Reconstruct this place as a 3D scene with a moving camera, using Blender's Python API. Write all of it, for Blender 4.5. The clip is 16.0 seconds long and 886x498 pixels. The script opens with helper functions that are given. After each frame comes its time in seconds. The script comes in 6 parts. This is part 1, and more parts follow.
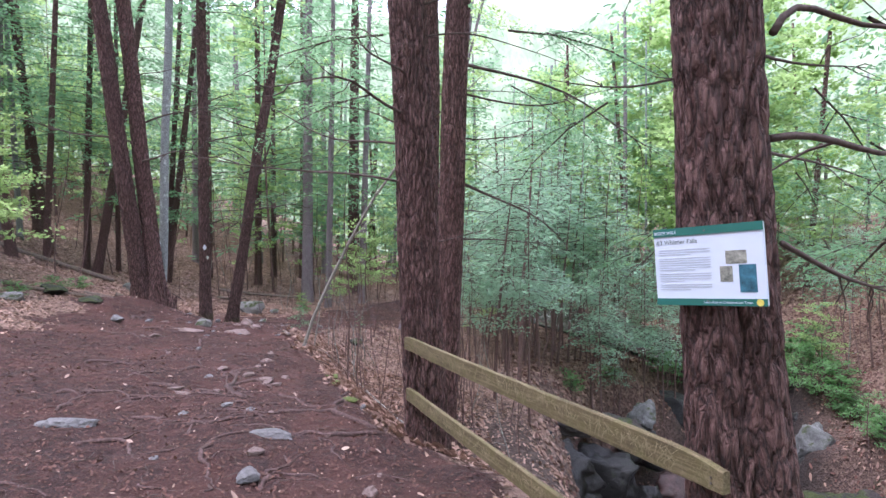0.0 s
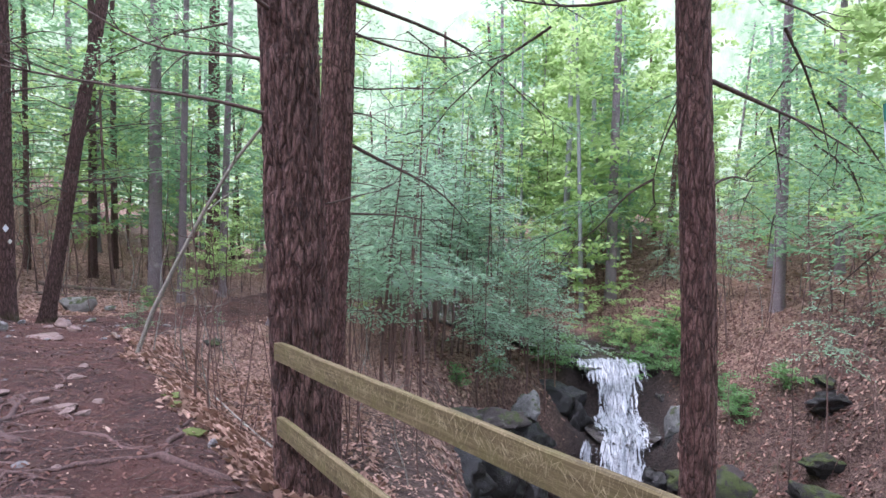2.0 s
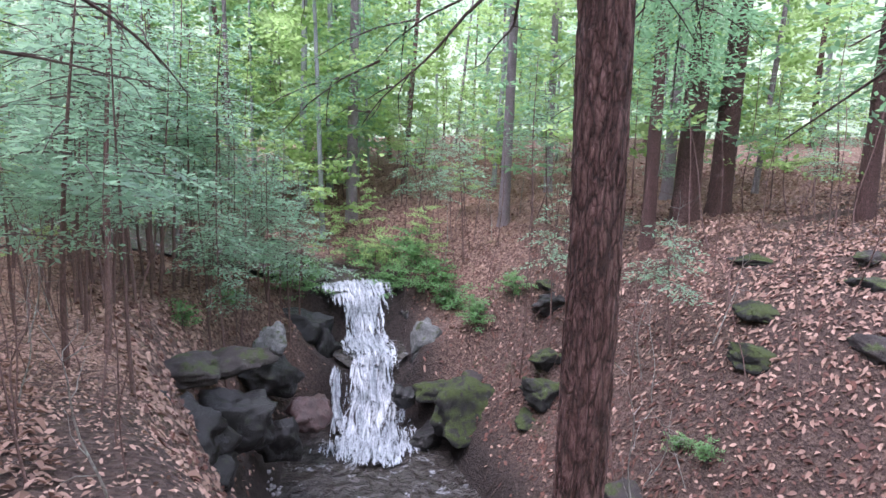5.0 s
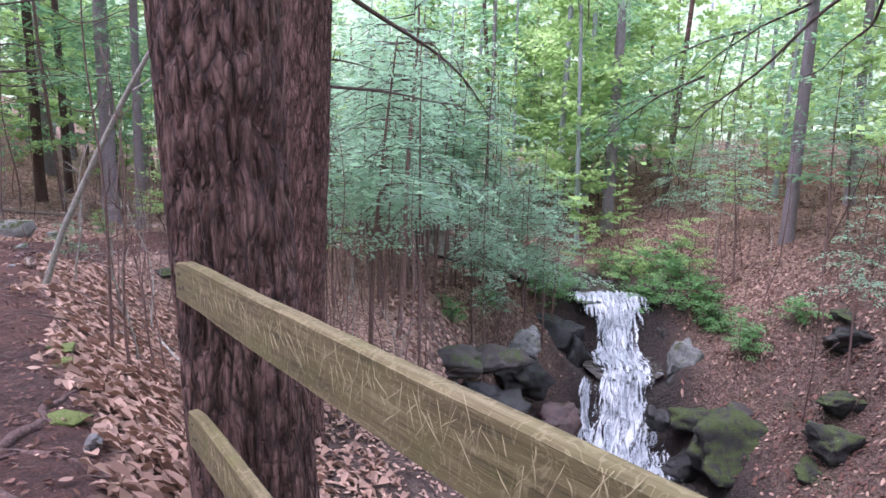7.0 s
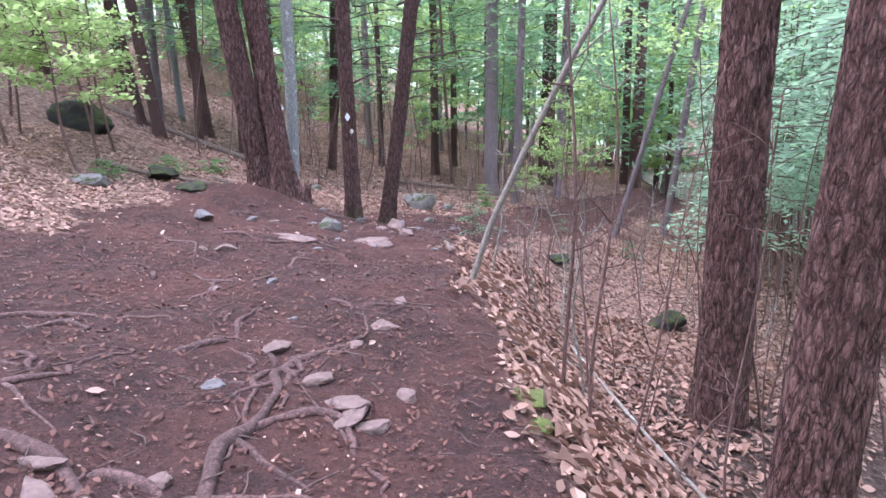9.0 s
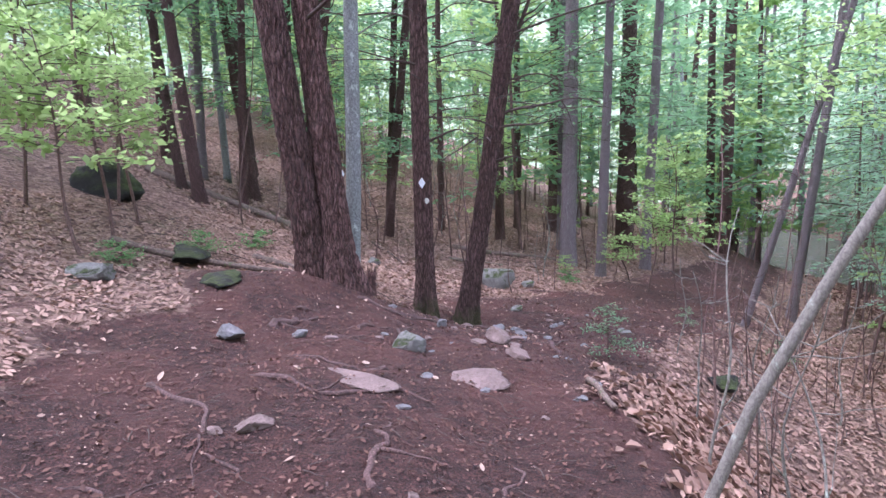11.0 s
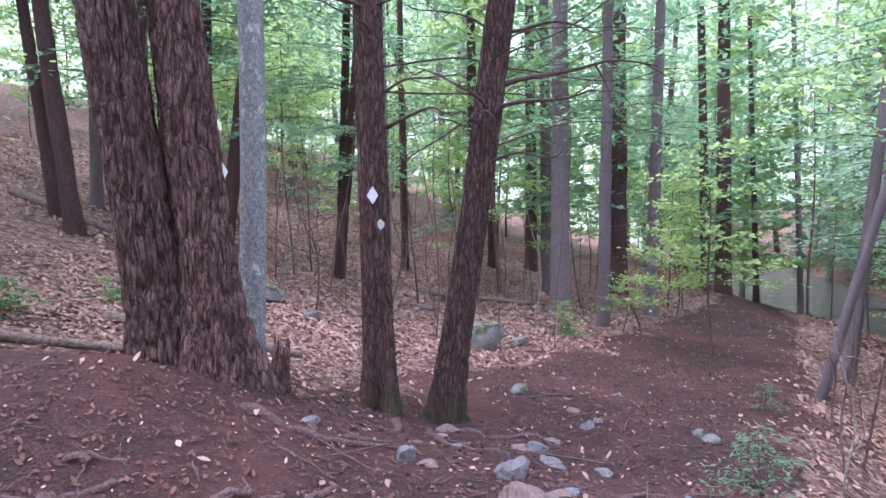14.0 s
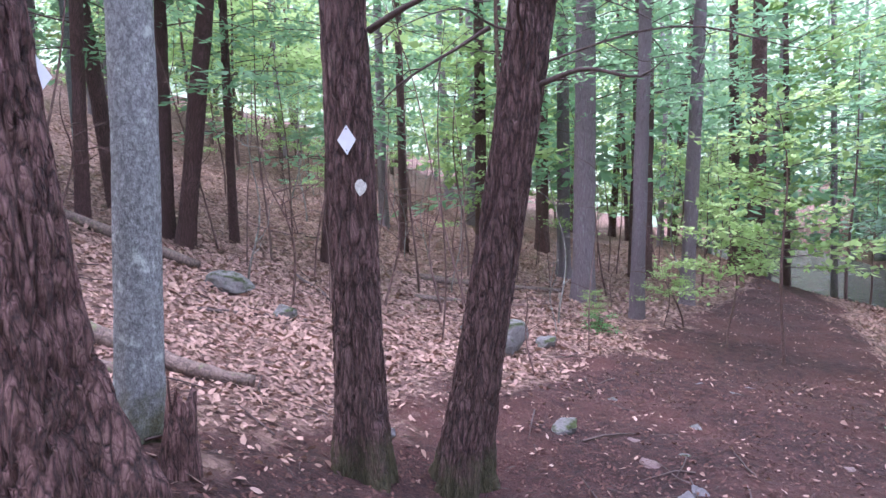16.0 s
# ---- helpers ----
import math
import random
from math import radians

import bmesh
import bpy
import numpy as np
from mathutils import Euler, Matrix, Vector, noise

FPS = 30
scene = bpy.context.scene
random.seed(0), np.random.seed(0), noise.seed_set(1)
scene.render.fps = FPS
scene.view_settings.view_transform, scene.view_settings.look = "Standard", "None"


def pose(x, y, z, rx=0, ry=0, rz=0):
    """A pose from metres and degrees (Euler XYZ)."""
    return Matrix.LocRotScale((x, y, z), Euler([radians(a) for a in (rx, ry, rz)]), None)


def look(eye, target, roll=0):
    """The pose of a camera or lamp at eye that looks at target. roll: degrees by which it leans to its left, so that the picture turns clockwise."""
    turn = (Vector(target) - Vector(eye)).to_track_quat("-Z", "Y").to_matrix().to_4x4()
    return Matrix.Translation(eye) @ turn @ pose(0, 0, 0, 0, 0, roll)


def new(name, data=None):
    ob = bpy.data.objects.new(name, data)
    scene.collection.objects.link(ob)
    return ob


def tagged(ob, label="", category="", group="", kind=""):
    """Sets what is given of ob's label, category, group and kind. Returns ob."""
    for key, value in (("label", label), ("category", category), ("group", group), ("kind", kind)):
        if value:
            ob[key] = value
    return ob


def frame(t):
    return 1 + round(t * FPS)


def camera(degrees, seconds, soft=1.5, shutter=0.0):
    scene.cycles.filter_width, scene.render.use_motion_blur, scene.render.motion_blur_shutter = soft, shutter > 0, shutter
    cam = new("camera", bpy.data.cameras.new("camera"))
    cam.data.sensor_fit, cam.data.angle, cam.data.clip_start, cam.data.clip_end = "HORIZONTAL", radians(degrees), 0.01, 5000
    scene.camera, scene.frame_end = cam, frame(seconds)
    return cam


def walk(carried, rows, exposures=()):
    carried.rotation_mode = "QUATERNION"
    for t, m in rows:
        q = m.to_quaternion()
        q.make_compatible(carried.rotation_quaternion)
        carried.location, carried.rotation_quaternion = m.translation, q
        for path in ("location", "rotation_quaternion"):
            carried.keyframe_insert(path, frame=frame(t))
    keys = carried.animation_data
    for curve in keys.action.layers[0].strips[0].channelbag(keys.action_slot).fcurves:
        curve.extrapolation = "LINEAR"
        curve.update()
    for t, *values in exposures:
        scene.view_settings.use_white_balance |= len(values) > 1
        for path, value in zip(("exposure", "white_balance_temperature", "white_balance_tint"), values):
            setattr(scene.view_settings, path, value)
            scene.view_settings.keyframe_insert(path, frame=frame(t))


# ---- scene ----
# The walk: time, eye, target, roll.
cam = camera(75.7, 16.0)
PATH = [
    (0, (0.021, 0.119, 1.666), (0.018, 2.119, 1.616), 0.1),
    (0.5, (-0.09, 0.556, 1.661), (0.022, 2.552, 1.603), 0.4),
    (1, (-0.22, 1.021, 1.584), (0.006, 3.007, 1.513), 0.5),
    (1.5, (-0.156, 1.422, 1.48), (0.195, 3.389, 1.406), 0.6),
    (2, (-0.109, 1.851, 1.431), (0.33, 3.801, 1.356), 0.7),
    (2.5, (0.034, 2.253, 1.33), (0.546, 4.186, 1.291), 0.7),
    (3, (0.099, 2.574, 1.264), (0.697, 4.482, 1.218), 0.8),
    (3.5, (0.121, 3.054, 1.136), (0.855, 4.913, 1.041), 0.8),
    (4, (0.336, 3.526, 0.979), (1.252, 5.295, 0.802), 1.2),
    (4.2, (0.387, 3.688, 0.968), (1.385, 5.407, 0.750), 1.5),
    (5.2, (0.420, 3.960, 0.910), (1.690, 5.480, 0.594), 1.9),
    (6.3, (0.311, 3.962, 0.849), (1.382, 5.619, 0.522), 1.9),
    (6.5, (0.247, 4.006, 0.876), (1.165, 5.753, 0.553), 1.7),
    (7, (0.011, 3.952, 0.961), (0.510, 5.865, 0.656), 1.2),
    (7.5, (-0.238, 4.216, 0.964), (-0.177, 6.186, 0.627), 0.4),
    (8, (-0.409, 4.591, 0.913), (-0.645, 6.54, 0.528), -0.1),
    (8.5, (-0.805, 5.07, 0.976), (-1.231, 6.984, 0.579), -0.4),
    (9, (-1.109, 5.494, 1.034), (-1.739, 7.347, 0.623), -0.9),
    (9.2, (-1.244, 5.728, 1.073), (-1.928, 7.559, 0.648), -1.1),
    (10.25, (-2.1, 6.85, 1.21), (-2.93, 8.64, 0.88), -1.2),
    (11.3, (-3.028, 8.043, 1.278), (-3.753, 9.897, 1.092), -1.0),
    (11.5, (-3.131, 8.22, 1.254), (-3.816, 10.092, 1.09), -0.9),
    (12, (-3.337, 8.769, 1.205), (-3.912, 10.682, 1.092), -0.7),
    (12.5, (-3.593, 9.298, 1.138), (-4.12, 11.226, 1.062), -0.7),
    (13, (-3.74, 9.852, 1.078), (-4.303, 11.769, 0.996), -0.7),
    (13.5, (-3.93, 10.38, 1.001), (-4.539, 12.282, 0.904), -0.9),
    (14, (-4.158, 10.92, 1.024), (-4.817, 12.806, 0.932), -1.1),
    (14.5, (-4.301, 11.485, 1.011), (-4.998, 13.357, 0.921), -1.2),
    (15, (-4.616, 11.971, 0.935), (-5.348, 13.831, 0.867), -1.4),
    (15.5, (-4.807, 12.294, 0.983), (-5.527, 14.157, 0.874), -1.4),
    (16, (-4.947, 12.848, 0.917), (-5.606, 14.729, 0.755), -1.3),
]
walk(cam, [(t, look(eye, target, roll)) for t, eye, target, roll in PATH], exposures=[(0, 1.45, 6050, 27), (3.5, 1.45, 6050, 27), (6.5, 1.62, 6000, 30), (7.2, 1.62, 5950, 32), (8.1, 1.55, 5900, 34), (8.6, 1.85, 5900, 33), (9.2, 1.95, 5900, 31), (11.3, 1.68, 5800, 32), (14, 1.8, 5750, 36), (16, 1.98, 5700, 38)])

# ---- world and light: an overcast spring day under trees ----
world = bpy.data.worlds.new("overcast_sky")
scene.world = world
world.use_nodes = True
wn, wl = world.node_tree.nodes, world.node_tree.links
wn.clear()
sky = wn.new("ShaderNodeTexSky")
sky.sky_type, sky.sun_disc, sky.sun_elevation, sky.sun_rotation = "NISHITA", False, radians(68), radians(300)
sky.dust_density, sky.air_density = 4.0, 1.0
soft = wn.new("ShaderNodeMix")
soft.data_type = "RGBA"
soft.inputs[0].default_value = 0.75
soft.inputs[7].default_value = (8.7, 9.5, 11.2, 1)
wbg = wn.new("ShaderNodeBackground")
wbg.inputs[1].default_value = 0.14
wout = wn.new("ShaderNodeOutputWorld")
wl.new(sky.outputs[0], soft.inputs[6])
wl.new(soft.outputs[2], wbg.inputs[0])
wl.new(wbg.outputs[0], wout.inputs[0])
sun = new("sun", bpy.data.lights.new("sun", "SUN"))
sun.data.energy, sun.data.angle, sun.data.color = 1.25, radians(30), (1.0, 0.98, 0.95)
sun.matrix_world = pose(0, 0, 40, 22, 0, -60)


# ---- materials ----
def shader(name):
    m = bpy.data.materials.new(name)
    m.use_nodes = True
    t = m.node_tree
    return m, t, t.nodes["Principled BSDF"]


def node(t, kind, **sockets):
    n = t.nodes.new(kind)
    for k, v in sockets.items():
        n.inputs[k.replace("_", " ")].default_value = v
    return n


def coords(t, scale=(1, 1, 1), source="Object"):
    c = t.nodes.new("ShaderNodeTexCoord")
    m = t.nodes.new("ShaderNodeMapping")
    m.inputs["Scale"].default_value = scale
    t.links.new(c.outputs[source], m.inputs[0])
    return m.outputs[0]


def grain(t, vec, scale, detail=6, rough=0.6, distort=0.0):
    n = node(t, "ShaderNodeTexNoise", Scale=scale, Detail=detail, Roughness=rough, Distortion=distort)
    t.links.new(vec, n.inputs["Vector"])
    return n.outputs[0]


def ramp(t, fac, stops):
    r = t.nodes.new("ShaderNodeValToRGB")
    e = r.color_ramp.elements
    while len(e) < len(stops):
        e.new(0.5)
    for el, (p, c) in zip(e, stops):
        el.position, el.color = p, (*c, 1) if len(c) == 3 else c
    t.links.new(fac, r.inputs[0])
    return r.outputs[0]


def mixed(t, fac, a, b, mode="MIX"):
    n = t.nodes.new("ShaderNodeMix")
    n.data_type, n.blend_type = "RGBA", mode
    for v, i in ((fac, 0), (a, 6), (b, 7)):
        if hasattr(v, "is_linked"):
            t.links.new(v, n.inputs[i])
        else:
            n.inputs[i].default_value = v if i == 0 else (*v, 1)
    return n.outputs[2]


def math_node(t, op, a, b=0.0):
    n = t.nodes.new("ShaderNodeMath")
    n.operation = op
    for v, i in ((a, 0), (b, 1)):
        if hasattr(v, "is_linked"):
            t.links.new(v, n.inputs[i])
        else:
            n.inputs[i].default_value = v
    return n.outputs[0]


def bump(t, bsdf, height_out, strength, distance):
    n = t.nodes.new("ShaderNodeBump")
    n.inputs["Strength"].default_value, n.inputs["Distance"].default_value = strength, distance
    t.links.new(height_out, n.inputs["Height"])
    t.links.new(n.outputs[0], bsdf.inputs["Normal"])


def bark(name, dark, mid, light, stretch=0.24, scale=26, lichen=None, depth=0.03, cracks=0.22, moss=0.0):
    """Furrowed bark: long upright plates between dark cracks, with flaking lighter scales."""
    m, t, b = shader(name)
    vec = coords(t, (1, 1, stretch))
    warp = node(t, "ShaderNodeTexNoise", Scale=scale * 0.35, Detail=4.0)
    t.links.new(vec, warp.inputs["Vector"])
    bent = mixed(t, 0.07, vec, warp.outputs[1])
    plates = None
    for k, share in ((1.0, 0.62), (2.3, 0.38)):
        cell = t.nodes.new("ShaderNodeTexVoronoi")
        cell.feature, cell.inputs["Scale"].default_value = "DISTANCE_TO_EDGE", scale * k
        t.links.new(bent, cell.inputs["Vector"])
        crack = math_node(t, "MULTIPLY", ramp(t, cell.outputs["Distance"], [(0.0, (0, 0, 0)), (0.16, (0.75, 0.75, 0.75)), (0.4, (1, 1, 1))]), share)
        plates = crack if plates is None else math_node(t, "ADD", plates, crack)
    rib = grain(t, vec, scale * 1.2, 6, 0.68, 0.25)
    plates = math_node(t, "ADD", math_node(t, "MULTIPLY", plates, cracks * 1.6), math_node(t, "MULTIPLY", rib, 1.1 - cracks))
    fine = grain(t, coords(t, (1, 1, 0.45)), scale * 4.0, 5, 0.75)
    flake = grain(t, coords(t, (1, 1, 0.35)), scale * 1.7, 4, 0.7, 0.4)
    col = ramp(t, plates, [(0.49, dark), (0.65, mid), (0.94, light)])
    col = mixed(t, 0.35, col, ramp(t, fine, [(0.32, dark), (0.68, light)]))
    col = mixed(t, ramp(t, flake, [(0.58, (0, 0, 0)), (0.75, (0.22, 0.22, 0.22))]), col, light)
    tone = grain(t, coords(t), 1.3, 4)
    col = mixed(t, ramp(t, tone, [(0.35, (0, 0, 0)), (0.7, (0.4, 0.4, 0.4))]), col, mid)
    if lichen:
        spots = grain(t, coords(t, (1, 1, 0.7)), 9, 6, 0.7)
        col = mixed(t, ramp(t, spots, [(0.57, (0, 0, 0)), (0.66, (0.8, 0.8, 0.8))]), col, lichen)
    if moss:
        sep = t.nodes.new("ShaderNodeSeparateXYZ")
        t.links.new(coords(t), sep.inputs[0])
        low = ramp(t, math_node(t, "ADD", sep.outputs[2], math_node(t, "MULTIPLY", grain(t, coords(t), 7, 5, 0.7), 0.7)), [(0.42, (1, 1, 1)), (0.62, (0, 0, 0))])
        col = mixed(t, math_node(t, "MULTIPLY", low, moss), col, ramp(t, fine, [(0.3, (0.03, 0.03, 0.012)), (0.7, (0.12, 0.12, 0.045))]))
    info = t.nodes.new("ShaderNodeObjectInfo")
    var = t.nodes.new("ShaderNodeHueSaturation")
    t.links.new(math_node(t, "ADD", math_node(t, "MULTIPLY", info.outputs["Random"], 0.3), 0.85), var.inputs["Value"])
    t.links.new(col, var.inputs["Color"])
    t.links.new(var.outputs[0], b.inputs["Base Color"])
    b.inputs["Roughness"].default_value = 0.88
    bump(t, b, math_node(t, "ADD", plates, math_node(t, "MULTIPLY", fine, 0.3)), 1.0, depth)
    return m


def plain_mat(name, a, b2, scale=8, rough=0.8, metal=0.0, bumped=0.3, depth=0.004, source="Object", stretch=(1, 1, 1)):
    m, t, b = shader(name)
    g = grain(t, coords(t, stretch, source), scale, 6, 0.65)
    t.links.new(ramp(t, g, [(0.3, a), (0.7, b2)]), b.inputs["Base Color"])
    b.inputs["Roughness"].default_value, b.inputs["Metallic"].default_value = rough, metal
    if bumped:
        bump(t, b, g, bumped, depth)
    return m


def leafy(name, a, b2, through_col, share=0.4, rough=0.55):
    """Leaves that let light through, each a little different."""
    m, t, b = shader(name)
    geo = t.nodes.new("ShaderNodeNewGeometry")
    info = t.nodes.new("ShaderNodeObjectInfo")
    clump = grain(t, coords(t, (1, 1, 1), "Object"), 0.9, 2)
    mixf = math_node(t, "ADD", math_node(t, "MULTIPLY", geo.outputs["Random Per Island"], 0.45), math_node(t, "MULTIPLY", clump, 0.35))
    mixf = math_node(t, "ADD", mixf, math_node(t, "MULTIPLY", info.outputs["Random"], 0.25))
    col = mixed(t, mixf, a, b2)
    t.links.new(col, b.inputs["Base Color"])
    b.inputs["Roughness"].default_value = rough
    tr = t.nodes.new("ShaderNodeBsdfTranslucent")
    t.links.new(mixed(t, 0.6, col, through_col), tr.inputs[0])
    mx = t.nodes.new("ShaderNodeMixShader")
    mx.inputs[0].default_value = share
    out = t.nodes["Material Output"]
    t.links.new(b.outputs[0], mx.inputs[1])
    t.links.new(tr.outputs[0], mx.inputs[2])
    t.links.new(mx.outputs[0], out.inputs[0])
    return m


BARK = bark("hemlock_bark", (0.004, 0.0016, 0.0015), (0.09, 0.036, 0.031), (0.31, 0.175, 0.155), stretch=0.23, scale=24, cracks=0.42, depth=0.05)
BARK_MOSSED = bark("moss_footed_hemlock_bark", (0.004, 0.0016, 0.0015), (0.086, 0.038, 0.033), (0.31, 0.185, 0.165), stretch=0.2, scale=26, cracks=0.38, depth=0.05, moss=0.8)
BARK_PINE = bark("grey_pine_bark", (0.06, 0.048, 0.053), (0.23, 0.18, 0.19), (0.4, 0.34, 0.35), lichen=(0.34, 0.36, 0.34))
BARK_LICHEN = bark("lichened_bark", (0.05, 0.05, 0.05), (0.24, 0.25, 0.25), (0.6, 0.64, 0.63), stretch=0.8, scale=34, lichen=(0.55, 0.6, 0.56), depth=0.012, cracks=0.12, moss=0.85)
BARK_YOUNG = bark("sapling_bark", (0.04, 0.022, 0.019), (0.14, 0.08, 0.068), (0.26, 0.17, 0.15), stretch=0.4, scale=40, depth=0.004)
BARK_GREY = bark("grey_sapling_bark", (0.09, 0.08, 0.07), (0.21, 0.19, 0.165), (0.36, 0.34, 0.3), stretch=0.5, scale=40, lichen=(0.4, 0.45, 0.38), depth=0.004)
TWIG = plain_mat("bare_twig", (0.05, 0.035, 0.03), (0.13, 0.09, 0.08), 30, 0.9)
ROOT = bark("worn_root_bark", (0.012, 0.006, 0.0055), (0.075, 0.038, 0.034), (0.21, 0.13, 0.12), stretch=1, scale=30, depth=0.006)
HEMLOCK = leafy("hemlock_needles", (0.06, 0.145, 0.088), (0.155, 0.3, 0.175), (0.38, 0.65, 0.32), 0.58)
HEMLOCK_BLUE = leafy("young_hemlock_needles", (0.09, 0.19, 0.135), (0.25, 0.41, 0.29), (0.48, 0.72, 0.44), 0.57)
BEECH = leafy("spring_beech_leaves", (0.17, 0.28, 0.085), (0.31, 0.45, 0.17), (0.56, 0.76, 0.32), 0.6)
SHRUB = leafy("shrub_leaves", (0.06, 0.16, 0.06), (0.16, 0.32, 0.13), (0.32, 0.56, 0.2), 0.45)
LITTER = leafy("dry_fallen_leaves", (0.09, 0.043, 0.032), (0.56, 0.37, 0.285), (0.4, 0.22, 0.14), 0.1, 0.75)
SCRAP = leafy("brown_leaf_scraps", (0.03, 0.012, 0.009), (0.21, 0.095, 0.07), (0.2, 0.1, 0.06), 0.08, 0.8)
PALE_LEAF = leafy("pale_dry_leaves", (0.22, 0.13, 0.1), (0.52, 0.38, 0.31), (0.5, 0.3, 0.2), 0.1, 0.75)


def rock_mat(name, a, b2, moss=0.0, wet=False):
    m, t, b = shader(name)
    g = grain(t, coords(t), 3.0, 8, 0.65, 0.3)
    f = grain(t, coords(t), 22, 6, 0.7)
    col = mixed(t, 0.35, ramp(t, g, [(0.3, a), (0.7, b2)]), ramp(t, f, [(0.35, a), (0.65, b2)]))
    if moss:
        geo = t.nodes.new("ShaderNodeNewGeometry")
        sep = t.nodes.new("ShaderNodeSeparateXYZ")
        t.links.new(geo.outputs["Normal"], sep.inputs[0])
        patch = math_node(t, "MULTIPLY", ramp(t, grain(t, coords(t), 2.2, 5, 0.7), [(0.62 - 0.3 * moss, (0, 0, 0)), (0.72 - 0.3 * moss, (1, 1, 1))]),
                          ramp(t, sep.outputs[2], [(0.15, (0, 0, 0)), (0.55, (1, 1, 1))]))
        col = mixed(t, patch, col, ramp(t, f, [(0.3, (0.01, 0.018, 0.003)), (0.7, (0.055, 0.075, 0.014))]))
        lich = ramp(t, grain(t, coords(t), 6, 5, 0.75), [(0.63, (0, 0, 0)), (0.7, (0.5, 0.5, 0.5))])
        col = mixed(t, lich, col, (0.24, 0.28, 0.25))
    t.links.new(col, b.inputs["Base Color"])
    b.inputs["Roughness"].default_value = 0.35 if wet else 0.85
    bump(t, b, math_node(t, "ADD", g, math_node(t, "MULTIPLY", f, 0.45)), 1.0, 0.07)
    return m


STONE = rock_mat("pale_trail_stone", (0.09, 0.085, 0.087), (0.27, 0.26, 0.265))
STONE_WARM = rock_mat("warm_trail_stone", (0.11, 0.073, 0.066), (0.3, 0.215, 0.195))
MOSSY = rock_mat("mossy_boulder", (0.10, 0.095, 0.09), (0.30, 0.29, 0.28), 0.6)
# Mossy and wet rock, both near-black: the gorge's deep shade is in their colours.
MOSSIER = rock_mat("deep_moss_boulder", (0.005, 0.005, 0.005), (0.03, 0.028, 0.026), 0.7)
WET_SHADE_ROCK = rock_mat("wet_shaded_rock", (0.003, 0.003, 0.003), (0.02, 0.018, 0.018), 0.1, True)
CUSHION = plain_mat("green_moss", (0.03, 0.045, 0.01), (0.13, 0.16, 0.04), 70, 0.95, 0, 0.9, 0.01)
LICHEN_ROCK = rock_mat("lichened_ledge_rock", (0.03, 0.03, 0.03), (0.22, 0.225, 0.22), 0.35)
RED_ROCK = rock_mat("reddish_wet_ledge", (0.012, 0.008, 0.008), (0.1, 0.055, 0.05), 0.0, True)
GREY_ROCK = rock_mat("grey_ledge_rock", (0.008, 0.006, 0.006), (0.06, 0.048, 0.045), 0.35)


